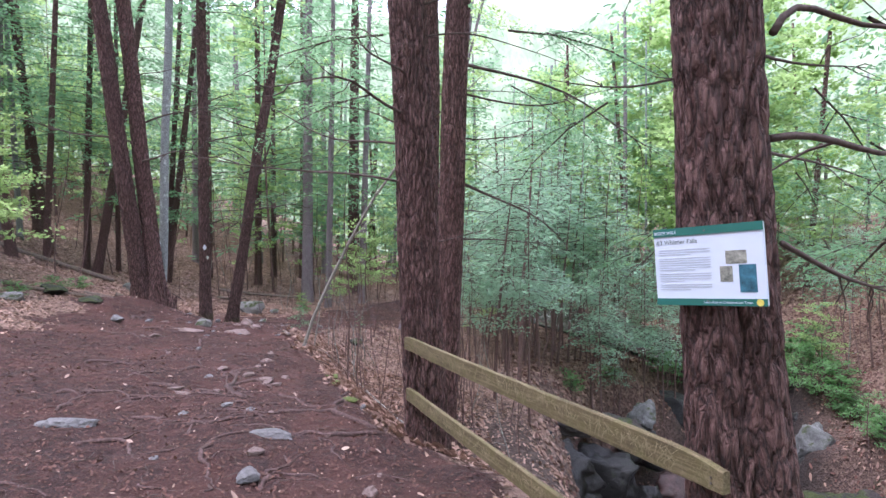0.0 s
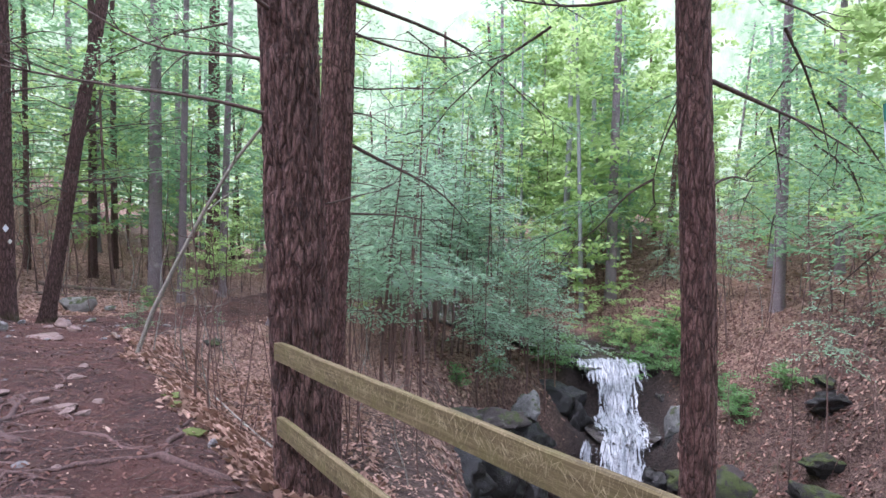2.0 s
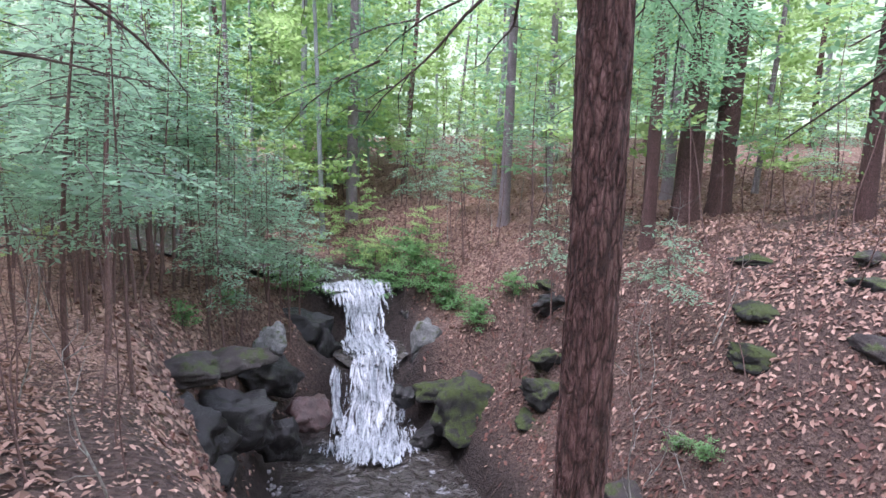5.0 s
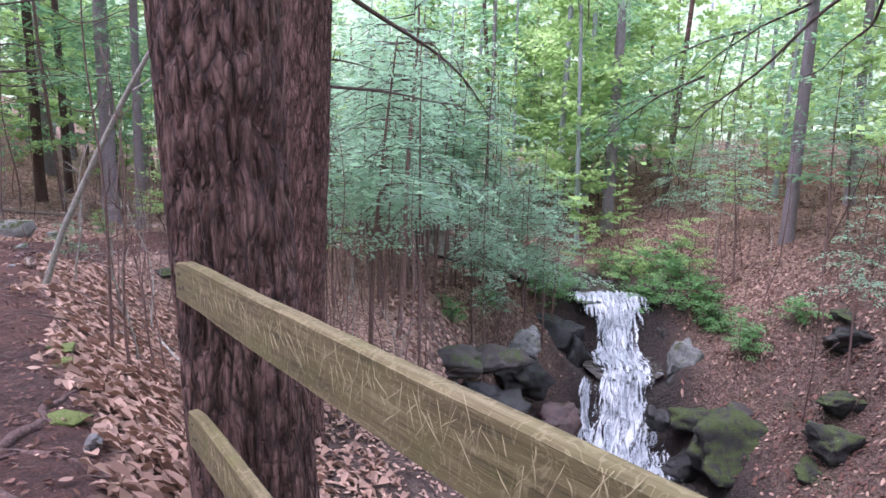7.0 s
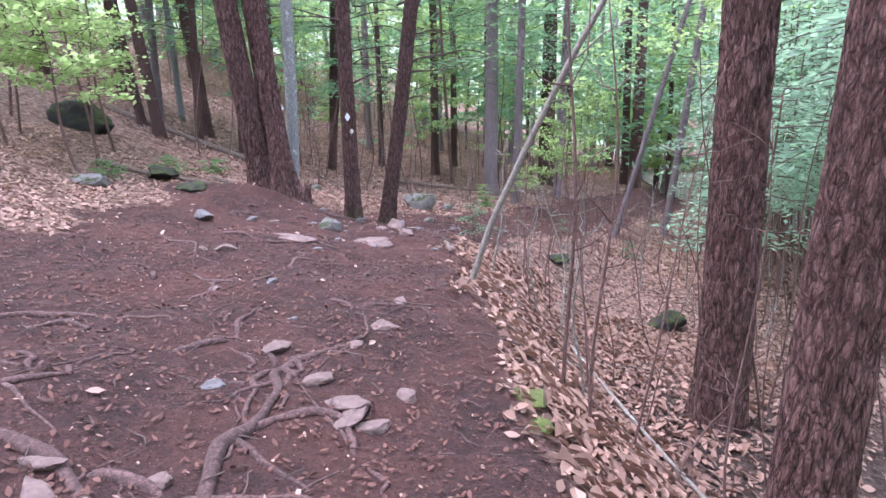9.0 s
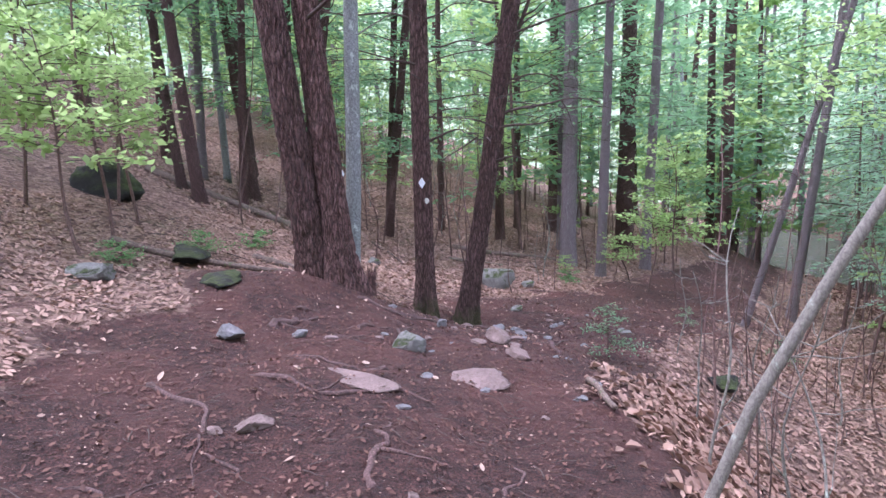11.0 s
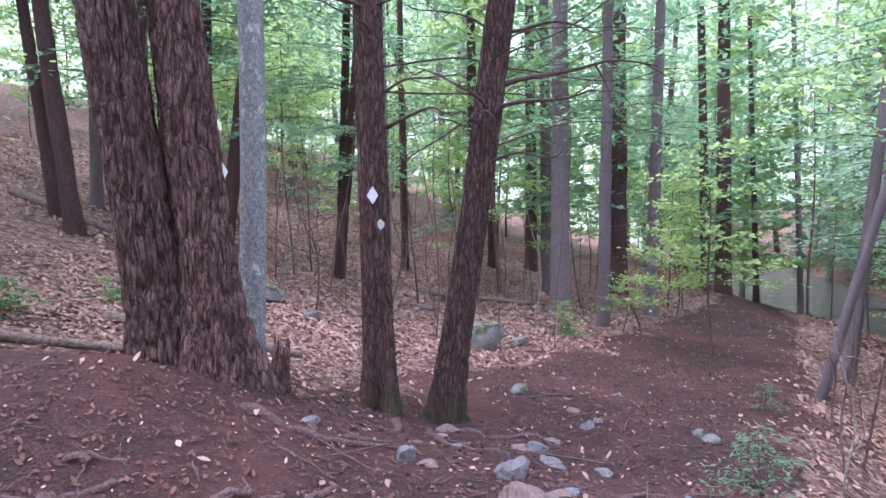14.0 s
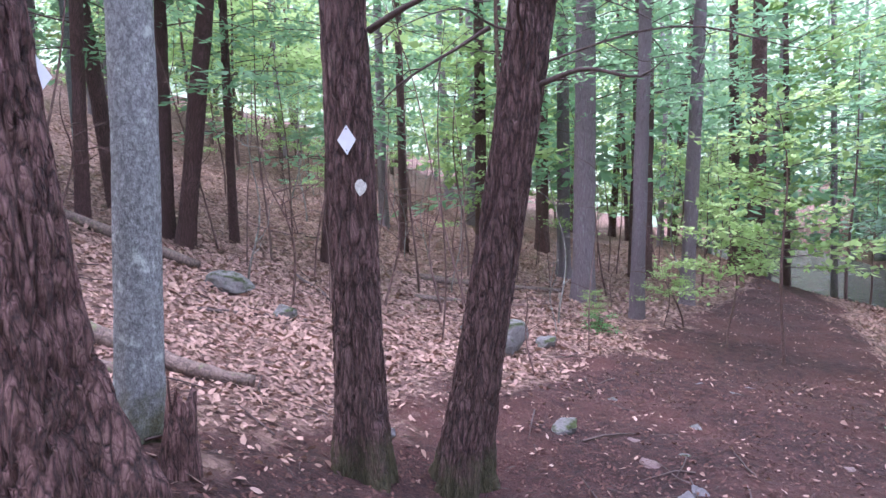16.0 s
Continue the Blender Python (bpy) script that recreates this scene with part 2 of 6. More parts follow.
def ground_mat():
    m, t, b = shader("forest_floor")
    vec = coords(t, (1, 1, 1), "Object")
    at = t.nodes.new("ShaderNodeAttribute")
    at.attribute_name = "trodden"
    # bed: the wet brook bed, plus gorge shade painted on its banks.
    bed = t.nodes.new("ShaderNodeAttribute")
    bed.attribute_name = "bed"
    big, mid, fine = grain(t, vec, 0.9, 4), grain(t, vec, 7, 6, 0.65), grain(t, vec, 60, 5, 0.75)
    soil = mixed(t, ramp(t, fine, [(0.35, (0, 0, 0)), (0.7, (1, 1, 1))]), (0.009, 0.0036, 0.0032), (0.215, 0.085, 0.067))
    soil = mixed(t, ramp(t, mid, [(0.35, (0.75, 0.75, 0.75)), (0.7, (0, 0, 0))]), soil, (0.017, 0.006, 0.0055))
    soil = mixed(t, ramp(t, big, [(0.45, (0, 0, 0)), (0.7, (0.55, 0.55, 0.55))]), soil, (0.155, 0.057, 0.043))
    chips = t.nodes.new("ShaderNodeTexVoronoi")
    chips.inputs["Scale"].default_value = 46
    t.links.new(vec, chips.inputs["Vector"])
    chip = ramp(t, chips.outputs["Distance"], [(0.10, (1, 1, 1)), (0.16, (0, 0, 0))])
    some = ramp(t, grain(t, vec, 25, 2), [(0.52, (0, 0, 0)), (0.56, (1, 1, 1))])
    soil = mixed(t, math_node(t, "MULTIPLY", chip, some), soil, (0.33, 0.22, 0.19))
    cell = t.nodes.new("ShaderNodeTexVoronoi")
    cell.inputs["Scale"].default_value = 17
    warp = node(t, "ShaderNodeTexNoise", Scale=9.0, Detail=3.0)
    t.links.new(vec, warp.inputs["Vector"])
    t.links.new(mixed(t, 0.12, vec, warp.outputs[1]), cell.inputs["Vector"])
    leafc = ramp(t, cell.outputs["Color"], [(0.1, (0.08, 0.04, 0.032)), (0.45, (0.21, 0.122, 0.094)), (0.8, (0.42, 0.275, 0.215))])
    leafc = mixed(t, ramp(t, fine, [(0.3, (0.5, 0.5, 0.5)), (0.6, (0, 0, 0))]), leafc, (0.12, 0.06, 0.045))
    edge = math_node(t, "ADD", at.outputs["Fac"], math_node(t, "MULTIPLY", math_node(t, "SUBTRACT", mid, 0.5), 0.9))
    mask = ramp(t, edge, [(0.38, (0, 0, 0)), (0.62, (1, 1, 1))])
    col = mixed(t, mask, leafc, soil)
    green = math_node(t, "MULTIPLY", ramp(t, grain(t, vec, 0.7, 5, 0.7), [(0.6, (0, 0, 0)), (0.7, (0.5, 0.5, 0.5))]), math_node(t, "SUBTRACT", 1.0, at.outputs["Fac"]))
    col = mixed(t, green, col, (0.10, 0.12, 0.035))
    # Wet bed colour, near-black to hold the gorge's deep shade too.
    wet_shade_col = ramp(t, mid, [(0.3, (0.005, 0.004, 0.0035)), (0.7, (0.045, 0.03, 0.025))])
    col = mixed(t, bed.outputs["Fac"], col, wet_shade_col)
    t.links.new(col, b.inputs["Base Color"])
    b.inputs["Roughness"].default_value = 0.92
    h = math_node(t, "ADD", math_node(t, "MULTIPLY", mid, 0.6), math_node(t, "MULTIPLY", fine, 0.35))
    h = math_node(t, "ADD", h, math_node(t, "MULTIPLY", cell.outputs["Distance"], math_node(t, "SUBTRACT", 0.6, math_node(t, "MULTIPLY", mask, 0.5))))
    bump(t, b, h, 1.0, 0.14)
    return m


FLOOR = ground_mat()


def rail_mat():
    m, t, b = shader("weathered_rail_wood")
    long = grain(t, coords(t, (2.2, 40, 40)), 1.6, 6, 0.7)
    blot = grain(t, coords(t, (1, 1, 1)), 7, 5, 0.7)
    scr = grain(t, coords(t, (13, 7, 7)), 1.5, 2, 0.55, 2.0)
    col = ramp(t, long, [(0.3, (0.035, 0.026, 0.011)), (0.5, (0.105, 0.08, 0.037)), (0.72, (0.2, 0.16, 0.088))])
    col = mixed(t, ramp(t, blot, [(0.45, (0, 0, 0)), (0.65, (0.7, 0.7, 0.7))]), col, (0.10, 0.088, 0.03))
    col = mixed(t, ramp(t, scr, [(0.47, (0, 0, 0)), (0.5, (0.35, 0.35, 0.35)), (0.53, (0, 0, 0))]), col, (0.3, 0.25, 0.15))
    t.links.new(col, b.inputs["Base Color"])
    b.inputs["Roughness"].default_value = 0.85
    bump(t, b, math_node(t, "SUBTRACT", long, math_node(t, "MULTIPLY", scr, 0.6)), 0.5, 0.006)
    return m


RAIL = rail_mat()
CARVED = plain_mat("pale_cut_wood", (0.15, 0.12, 0.065), (0.31, 0.26, 0.155), 30, 0.9)
SIGN_WHITE = plain_mat("sign_white_board", (0.56, 0.63, 0.74), (0.63, 0.7, 0.8), 3, 0.4, 0, 0)
SIGN_GREEN = plain_mat("sign_green_band", (0.012, 0.12, 0.10), (0.02, 0.15, 0.12), 3, 0.4, 0, 0)
SIGN_INK = plain_mat("sign_grey_ink", (0.34, 0.38, 0.44), (0.46, 0.5, 0.56), 3, 0.5, 0, 0)
SIGN_DARK = plain_mat("sign_dark_ink", (0.03, 0.05, 0.05), (0.05, 0.08, 0.08), 3, 0.5, 0, 0)
SIGN_PHOTO = plain_mat("sign_photo", (0.05, 0.06, 0.05), (0.42, 0.42, 0.36), 40, 0.5, 0, 0)
SIGN_BLUE = plain_mat("sign_blue_picture", (0.006, 0.04, 0.06), (0.05, 0.2, 0.28), 30, 0.5, 0, 0)
SIGN_YELLOW = plain_mat("sign_yellow_emblem", (0.6, 0.5, 0.08), (0.7, 0.6, 0.15), 20, 0.5, 0, 0)
METAL = plain_mat("dull_nail", (0.10, 0.08, 0.07), (0.2, 0.18, 0.17), 40, 0.5, 0.8, 0)
BLAZE = plain_mat("white_trail_marker", (0.66, 0.68, 0.74), (0.8, 0.82, 0.86), 14, 0.45, 0.0, 0.1, 0.002)
DAUB = plain_mat("old_white_paint_spot", (0.35, 0.33, 0.28), (0.7, 0.69, 0.64), 60, 0.8, 0, 0.4, 0.003)
ROTTEN = bark("rotten_log", (0.05, 0.035, 0.03), (0.16, 0.11, 0.09), (0.33, 0.25, 0.21), stretch=1, scale=16, lichen=(0.11, 0.15, 0.05), depth=0.015)


def water_mat():
    m, t, b = shader("dark_brook_water")
    g = grain(t, coords(t), 2.2, 4, 0.6, 0.4)
    foam = ramp(t, grain(t, coords(t), 1.6, 6, 0.7, 0.5), [(0.57, (0, 0, 0)), (0.72, (0.6, 0.6, 0.6))])
    t.links.new(mixed(t, foam, (0.035, 0.03, 0.026), (0.55, 0.58, 0.62)), b.inputs["Base Color"])
    b.inputs["Roughness"].default_value = 0.2
    bump(t, b, g, 1.0, 0.3)
    return m


def foam_mat():
    """White water in strands, torn open towards its edges over the wet rock."""
    m, t, b = shader("white_falling_water")
    at = t.nodes.new("ShaderNodeAttribute")
    at.attribute_name = "flow"
    sep = t.nodes.new("ShaderNodeSeparateXYZ")
    t.links.new(at.outputs["Vector"], sep.inputs[0])
    sc = t.nodes.new("ShaderNodeMapping")
    sc.inputs["Scale"].default_value = (3.0, 0.55, 0)
    t.links.new(at.outputs["Vector"], sc.inputs[0])
    s = grain(t, sc.outputs[0], 2.0, 7, 0.7, 1.2)
    f = grain(t, coords(t), 14, 5, 0.7)
    v = math_node(t, "ADD", math_node(t, "MULTIPLY", s, 0.72), math_node(t, "MULTIPLY", f, 0.28))
    t.links.new(ramp(t, v, [(0.4, (0.03, 0.033, 0.037)), (0.47, (0.15, 0.17, 0.19)), (0.6, (0.42, 0.45, 0.48))]), b.inputs["Base Color"])
    b.inputs["Roughness"].default_value = 0.4
    bump(t, b, v, 0.5, 0.06)
    clear = t.nodes.new("ShaderNodeBsdfTransparent")
    mx = t.nodes.new("ShaderNodeMixShader")
    edge = math_node(t, "SUBTRACT", v, math_node(t, "MULTIPLY", math_node(t, "POWER", sep.outputs[2], 3.0), 0.22))
    t.links.new(ramp(t, edge, [(0.385, (0, 0, 0)), (0.44, (1, 1, 1))]), mx.inputs[0])
    t.links.new(clear.outputs[0], mx.inputs[1])
    t.links.new(b.outputs[0], mx.inputs[2])
    t.links.new(mx.outputs[0], t.nodes["Material Output"].inputs[0])
    return m


WATER, FOAM = water_mat(), foam_mat()
GRAVEL = plain_mat("brook_gravel", (0.10, 0.09, 0.095), (0.4, 0.37, 0.38), 9, 0.8, 0, 0.6, 0.03)


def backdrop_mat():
    """Far woods, a plain soft green distance; its added glow stands for misty light."""
    m, t, b = shader("far_woods_glow")
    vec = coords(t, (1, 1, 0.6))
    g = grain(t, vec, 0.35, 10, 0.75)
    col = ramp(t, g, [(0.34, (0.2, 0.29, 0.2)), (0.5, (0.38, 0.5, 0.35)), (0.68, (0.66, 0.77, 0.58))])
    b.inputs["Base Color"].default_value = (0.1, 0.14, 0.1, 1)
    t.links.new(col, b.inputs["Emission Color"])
    # Added emission: it also brightens the trunks and foliage in front.
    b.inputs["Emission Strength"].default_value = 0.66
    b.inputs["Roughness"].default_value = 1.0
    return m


BACKDROP = backdrop_mat()


# ---- the lie of the land ----
def sstep(a, b, v):
    t = np.clip((v - a) / (b - a), 0, 1)
    return t * t * (3 - 2 * t)


def softplus(v, w=1.5):
    return w * np.log1p(np.exp(np.clip(v / w, -40, 40)))


C0, C1, C2, C3, C4, C5, C6 = 0.012, -0.078, -0.057, -0.126, 0.175, 0.289, 0.368
EDGE = np.array([(1.6, -30), (0.95, 0), (0.75, 3.2), (0.2, 4.8), (-0.75, 6.0), (-1.75, 8.0), (-2.5, 10.2), (-3.3, 12.3),
                 (-3.2, 15), (-2.2, 20), (-1.2, 26), (-1.2, 36), (-3, 60)])
STREAM = np.array([(6.0, -40, -10.6, 1.3), (6.2, -5, -10.1, 1.3), (6.2, 5, -9.9, 1.5), (6.9, 11, -9.7, 2.2), (8.4, 15.5, -9.5, 2.9), (9.8, 19.0, -9.3, 2.6), (11.05, 20.7, -9.2, 1.7),
                   (11.4, 21.25, -8.7, 1.4), (11.75, 21.85, -7.2, 1.4), (12.75, 24.0, -6.95, 1.5), (13.1, 24.75, -6.2, 1.5), (13.35, 25.3, -5.2, 1.5), (13.6, 27.5, -5.0, 1.6), (11, 33, -4.6, 1.7), (5, 43, -3.9, 2.6), (2.5, 60, -3.4, 3)])


def nearest(line, x, y):
    """Distance to a polyline, its side (right: plus) and its third column there."""
    best = np.full(np.shape(x), 1e9)
    side, val, wide = np.zeros(np.shape(x)), np.zeros(np.shape(x)), np.zeros(np.shape(x))
    for a, b in zip(line[:-1], line[1:]):
        dx, dy = b[0] - a[0], b[1] - a[1]
        t = np.clip(((x - a[0]) * dx + (y - a[1]) * dy) / (dx * dx + dy * dy), 0, 1)
        d = np.hypot(x - a[0] - t * dx, y - a[1] - t * dy)
        s = np.sign((x - a[0]) * dy - (y - a[1]) * dx)
        near = d < best
        best, side = np.where(near, d, best), np.where(near, s, side)
        if len(a) > 2:
            val = np.where(near, a[2] + t * (b[2] - a[2]), val)
            wide = np.where(near, a[3] + t * (b[3] - a[3]), wide)
    return best, side, val, wide


def lumps(x, y):
    """Small unevenness of the forest floor."""
    return (0.045 * np.sin(1.7 * x + 0.6 * y + 1) * np.sin(1.3 * y - 0.5 * x) + 0.03 * np.sin(3.9 * x - 2.1 * y) * np.sin(3.1 * y + 1.2 * x + 2)
            + 0.014 * np.sin(9.1 * x + 4 * y) * np.sin(8.3 * y - 3 * x) + 0.008 * np.sin(17 * x - 9 * y) * np.sin(15 * y + 7 * x))


def plain(x, y):
    """The hillside left of the brook."""
    z = C0 + C1 * x + C2 * y + C3 * softplus(y - 13.8) + C4 * softplus(y - 20) + C5 * softplus(-9 - x)
    z = z + C6 * np.exp(-((x + 7.4) ** 2 + (y - 13.8) ** 2) / 1.6)
    z = z - 0.24 * np.exp(-((x + 6.2) ** 2 + (y - 16.1) ** 2) / 1.9)
    return z


def height(x, y):
    x, y = np.asarray(x, float), np.asarray(y, float)
    de, se, _, _ = nearest(EDGE, x, y)
    ds, ss, bed, wide = nearest(STREAM, x, y)
    ds = np.maximum(ds - wide, 0)
    out = np.where(se > 0, de, 0.0)
    fall = sstep(4, 6.5, y) * (1 - 0.75 * sstep(12.5, 17, y))
    z = plain(np.maximum(x, -40), np.minimum(y, 70))
    z = np.where(se > 0, z - (0.25 + 0.75 * fall) * 0.85 * sstep(0, 1.7, out) - 0.12 * out, z)
    left = bed + (np.maximum(z, bed + 0.3) - bed) * sstep(0, 3.4, ds) ** 0.7
    hill = -1.4 + 0.16 * np.maximum(ds - 9, 0)
    hill = np.minimum(hill, 4.5)
    right = bed + (hill - bed) * (0.12 * sstep(0, 0.7, ds) + 0.88 * sstep(0, 10.5, ds) ** 0.85)
    z = np.where(ss > 0, right, left)
    return z + lumps(x, y) * np.where(ds < 0.2, 0.5, 1.0)


# ---- mesh helpers ----
def mesh(name, verts, faces, material, smooth=True):
    me = bpy.data.meshes.new(name)
    me.from_pydata([tuple(v) for v in verts] if not isinstance(verts, np.ndarray) else verts.tolist(), [], faces if not isinstance(faces, np.ndarray) else faces.tolist())
    if material:
        me.materials.append(material)
    if smooth:
        me.polygons.foreach_set("use_smooth", [True] * len(me.polygons))
    me.update()
    return me


def part(name, me, parent, label="", at=None):
    ob = new(name, me)
    ob.parent = parent
    if at is not None:
        ob.matrix_basis = at
    return tagged(ob, label) if label else ob


def thing(name, x, y, z, label, category, group="", turn=0.0, kind=""):
    ob = new(name)
    ob.matrix_basis = pose(x, y, z, 0, 0, turn)
    return tagged(ob, label, category, group, kind)


def solo(name, me, x, y, z, label, category, group="", turn=0.0, kind="", tilt=(0, 0), size=1.0):
    ob = new(name, me)
    ob.matrix_basis = pose(x, y, z, tilt[0], tilt[1], turn) @ Matrix.Diagonal((size, size, size, 1))
    return tagged(ob, label, category, group, kind)


def tube(pts, radii, seg=8, cap=True):
    """A tapered tube along points: verts, faces."""
    pts = np.asarray(pts, float)
    n = len(pts)
    tang = np.gradient(pts, axis=0)
    tang /= np.linalg.norm(tang, axis=1)[:, None] + 1e-9
    up = np.array((0.0, 0, 1)) if abs(tang[0][2]) < 0.9 else np.array((1.0, 0, 0))
    a = np.cross(tang, up)
    a /= np.linalg.norm(a, axis=1)[:, None] + 1e-9
    b = np.cross(tang, a)
    ang = np.linspace(0, 2 * np.pi, seg, endpoint=False)
    ring = np.cos(ang)[None, :, None] * a[:, None, :] + np.sin(ang)[None, :, None] * b[:, None, :]
    v = (pts[:, None, :] + ring * np.asarray(radii)[:, None, None]).reshape(-1, 3)
    f = [(i * seg + j, i * seg + (j + 1) % seg, (i + 1) * seg + (j + 1) % seg, (i + 1) * seg + j) for i in range(n - 1) for j in range(seg)]
    if cap:
        f += [tuple(range(seg))[::-1], tuple((n - 1) * seg + j for j in range(seg))]
    return v, f


def join(pieces):
    vs, fs, o = [], [], 0
    for v, f in pieces:
        vs.append(np.asarray(v))
        fs += [tuple(i + o for i in q) for q in f]
        o += len(v)
    return np.concatenate(vs), fs


def wander(a, b, n, sway, rng, sag=0.0):
    """Points from a to b that wander a little and sag."""
    a, b = np.asarray(a, float), np.asarray(b, float)
    t = np.linspace(0, 1, n)[:, None]
    p = a + (b - a) * t
    k = rng.uniform(-1, 1, (3, 3))
    for i in range(3):
        p += sway * k[i] * np.sin((i + 1) * np.pi * t) / (i + 1)
    p[:, 2] -= sag * np.sin(np.pi * t[:, 0])
    return p


def trunk_mesh(name, tall, r0, r1, lean, material, seg=40, rows=120, relief=0.06, flare=0.5, seed=0, bow=0.0, flute=0.0, sink=0.5, spread=0.28):
    """A bark-ridged trunk from below the ground up; lean: metres sideways per metre up."""
    rng = np.random.RandomState(seed)
    zs = -sink + (tall + sink) * np.linspace(0, 1, rows) ** 1.15
    ang = np.linspace(0, 2 * np.pi, seg, endpoint=False)
    ph = rng.uniform(0, 6.28, 4)
    verts = []
    for z in zs:
        h = max(z, 0) / tall
        r = r0 + (r1 - r0) * h
        fl = flare * math.exp(-max(z, -0.1) / spread)
        cx = lean[0] * z + bow * math.sin(h * 3.1) + 0.012 * math.sin(1.3 * z + ph[0])
        cy = lean[1] * z + 0.012 * math.sin(1.1 * z + ph[1])
        for a in ang:
            c, s = math.cos(a), math.sin(a)
            k = 1 + fl * (0.55 + 0.45 * math.cos(5 * a + ph[2]) + 0.3 * math.cos(3 * a + ph[3]))
            k *= 1 - flute * (0.5 + 0.5 * math.cos(2 * a + ph[0] + 0.15 * z)) ** 6
            if relief:
                n = noise.noise((c * r * 22, s * r * 22, z * 5.0 + seed))
                n2 = noise.noise((c * r * 55, s * r * 55, z * 14 + seed))
                k += relief * (0.45 - 1.6 * math.exp(-(n / 0.12) ** 2) + 0.35 * n2)
                k += 0.05 * noise.noise((c * 1.3, s * 1.3, z * 0.8 + seed))
            verts.append((cx + c * r * k, cy + s * r * k, z))
    f = [(i * seg + j, i * seg + (j + 1) % seg, (i + 1) * seg + (j + 1) % seg, (i + 1) * seg + j) for i in range(rows - 1) for j in range(seg)]
    f.append(tuple((rows - 1) * seg + j for j in range(seg)))
    return mesh(name, verts, f, material)


def needles(branches, rng, leaf=(0.10, 0.035), step=0.10, droop=0.25, side=0.42):
    """Flat drooping sprays of small needle clusters along branches (base, azimuth, length, rise)."""
    out, stems = [], []
    for base, az, length, rise in branches:
        d = np.array((math.cos(az), math.sin(az), 0.0))
        w = np.array((-math.sin(az), math.cos(az), 0.0))
        n = max(4, int(length / step))
        s = (np.arange(n) + rng.rand(n)) / n
        axis = lambda q: base + d * (length * q)[:, None] + np.array((0, 0, 1.0)) * (length * (rise * q - droop * q * q))[:, None]
        stems.append((axis(np.linspace(0, 0.95, 4)), np.linspace(0.011, 0.003, 4) * (0.5 + length / 2)))
        for sg in (-1, 1):
            tl = side * length * (1.05 - 0.8 * s) * rng.uniform(0.6, 1.15, n) * np.minimum(1, 4 * s + 0.25)
            m = np.maximum(2, (tl / (leaf[0] * 0.62)).astype(int))
            idx = np.repeat(np.arange(n), m)
            q = (np.concatenate([np.arange(k) for k in m]) + rng.rand(len(idx))) / m[idx]
            td = d[None] * 0.55 + sg * w[None] * 0.85 + np.stack([np.zeros(n), np.zeros(n), rng.uniform(-0.35, 0.12, n)], 1)
            p = axis(s)[idx] + td[idx] * (tl[idx] * q)[:, None]
            p[:, 2] -= 0.18 * tl[idx] * q * q
            p += rng.normal(0, 0.012, p.shape)
            a = td[idx] + rng.normal(0, 0.55, p.shape) * np.array((1, 1, 0.45))
            a /= np.linalg.norm(a, axis=1)[:, None]
            nrm = np.array((0, 0, 1.0)) + rng.normal(0, 0.4, p.shape)
            c = np.cross(a, nrm)
            c /= np.linalg.norm(c, axis=1)[:, None]
            sz = rng.uniform(0.7, 1.3, len(idx))[:, None]
            L, W = leaf[0] * sz, leaf[1] * sz
            out.append(np.stack([p, p + a * L * 0.5 + c * W * 0.5, p + a * L, p + a * L * 0.5 - c * W * 0.5], 1))
    v = np.concatenate(out).reshape(-1, 3)
    return v, np.arange(len(v)).reshape(-1, 4), stems


def crown_mesh(name, seed, z0, z1, count, reach, material, leaf=(0.13, 0.045), step=0.14, rise=0.12, droop=0.3, shape=0.6, lean=(0, 0)):
    rng = np.random.RandomState(seed)
    br = []
    for i in range(count):
        h = (i + rng.rand()) / count
        z = z0 + (z1 - z0) * h
        ln = reach * (1 - shape * h) * rng.uniform(0.55, 1.15)
        br.append((np.array((lean[0] * z, lean[1] * z, z)), rng.uniform(0, 6.283), ln, rise + rng.uniform(-0.1, 0.2)))
    v, f, stems = needles(br, rng, leaf, step, droop)
    return mesh(name, v, f, material, False), mesh(name + "_limbs", *join([tube(p, r, 3, False) for p, r in stems]), TWIG)


def leaf_cloud(name, seed, z0, z1, count, reach, material, leaf=0.075, per=46, shape=0.3, lean=(0, 0)):
    """Broad leaves in flat layered sprays on thin branches."""
    rng = np.random.RandomState(seed)
    out, stems = [], []
    for i in range(count):
        h = (i + rng.rand()) / count
        z = z0 + (z1 - z0) * h
        az, ln = rng.uniform(0, 6.283), reach * (1 - shape * h) * rng.uniform(0.4, 1.1)
        d = np.array((math.cos(az), math.sin(az), rng.uniform(0.0, 0.35)))
        base = np.array((lean[0] * z, lean[1] * z, z))
        t = np.linspace(0, 1, 5)[:, None]
        stems.append((base + d * ln * t, np.linspace(0.009, 0.002, 5)))
        n = int(per * (0.4 + ln / reach))
        q = rng.uniform(0.25, 1.05, n)[:, None]
        p = base + d * ln * q + rng.normal(0, 1, (n, 3)) * np.array((0.2, 0.2, 0.06)) * ln * (0.35 + 0.5 * q)
        a = d[None] * 0.5 + rng.normal(0, 0.7, (n, 3)) * np.array((1, 1, 0.5))
        a /= np.linalg.norm(a, axis=1)[:, None]
        nrm = np.array((0, 0, 1.0)) + rng.normal(0, 0.45, (n, 3))
        c = np.cross(a, nrm)
        c /= np.linalg.norm(c, axis=1)[:, None]
        L = leaf * rng.uniform(0.6, 1.3, n)[:, None]
        out.append(np.stack([p, p + a * L * 0.4 + c * L * 0.32, p + a * L, p + a * L * 0.4 - c * L * 0.32], 1))
    v = np.concatenate(out).reshape(-1, 3)
    return mesh(name, v, np.arange(len(v)).reshape(-1, 4), material, False), mesh(name + "_twigs", *join([tube(p, r, 3, False) for p, r in stems]), TWIG)


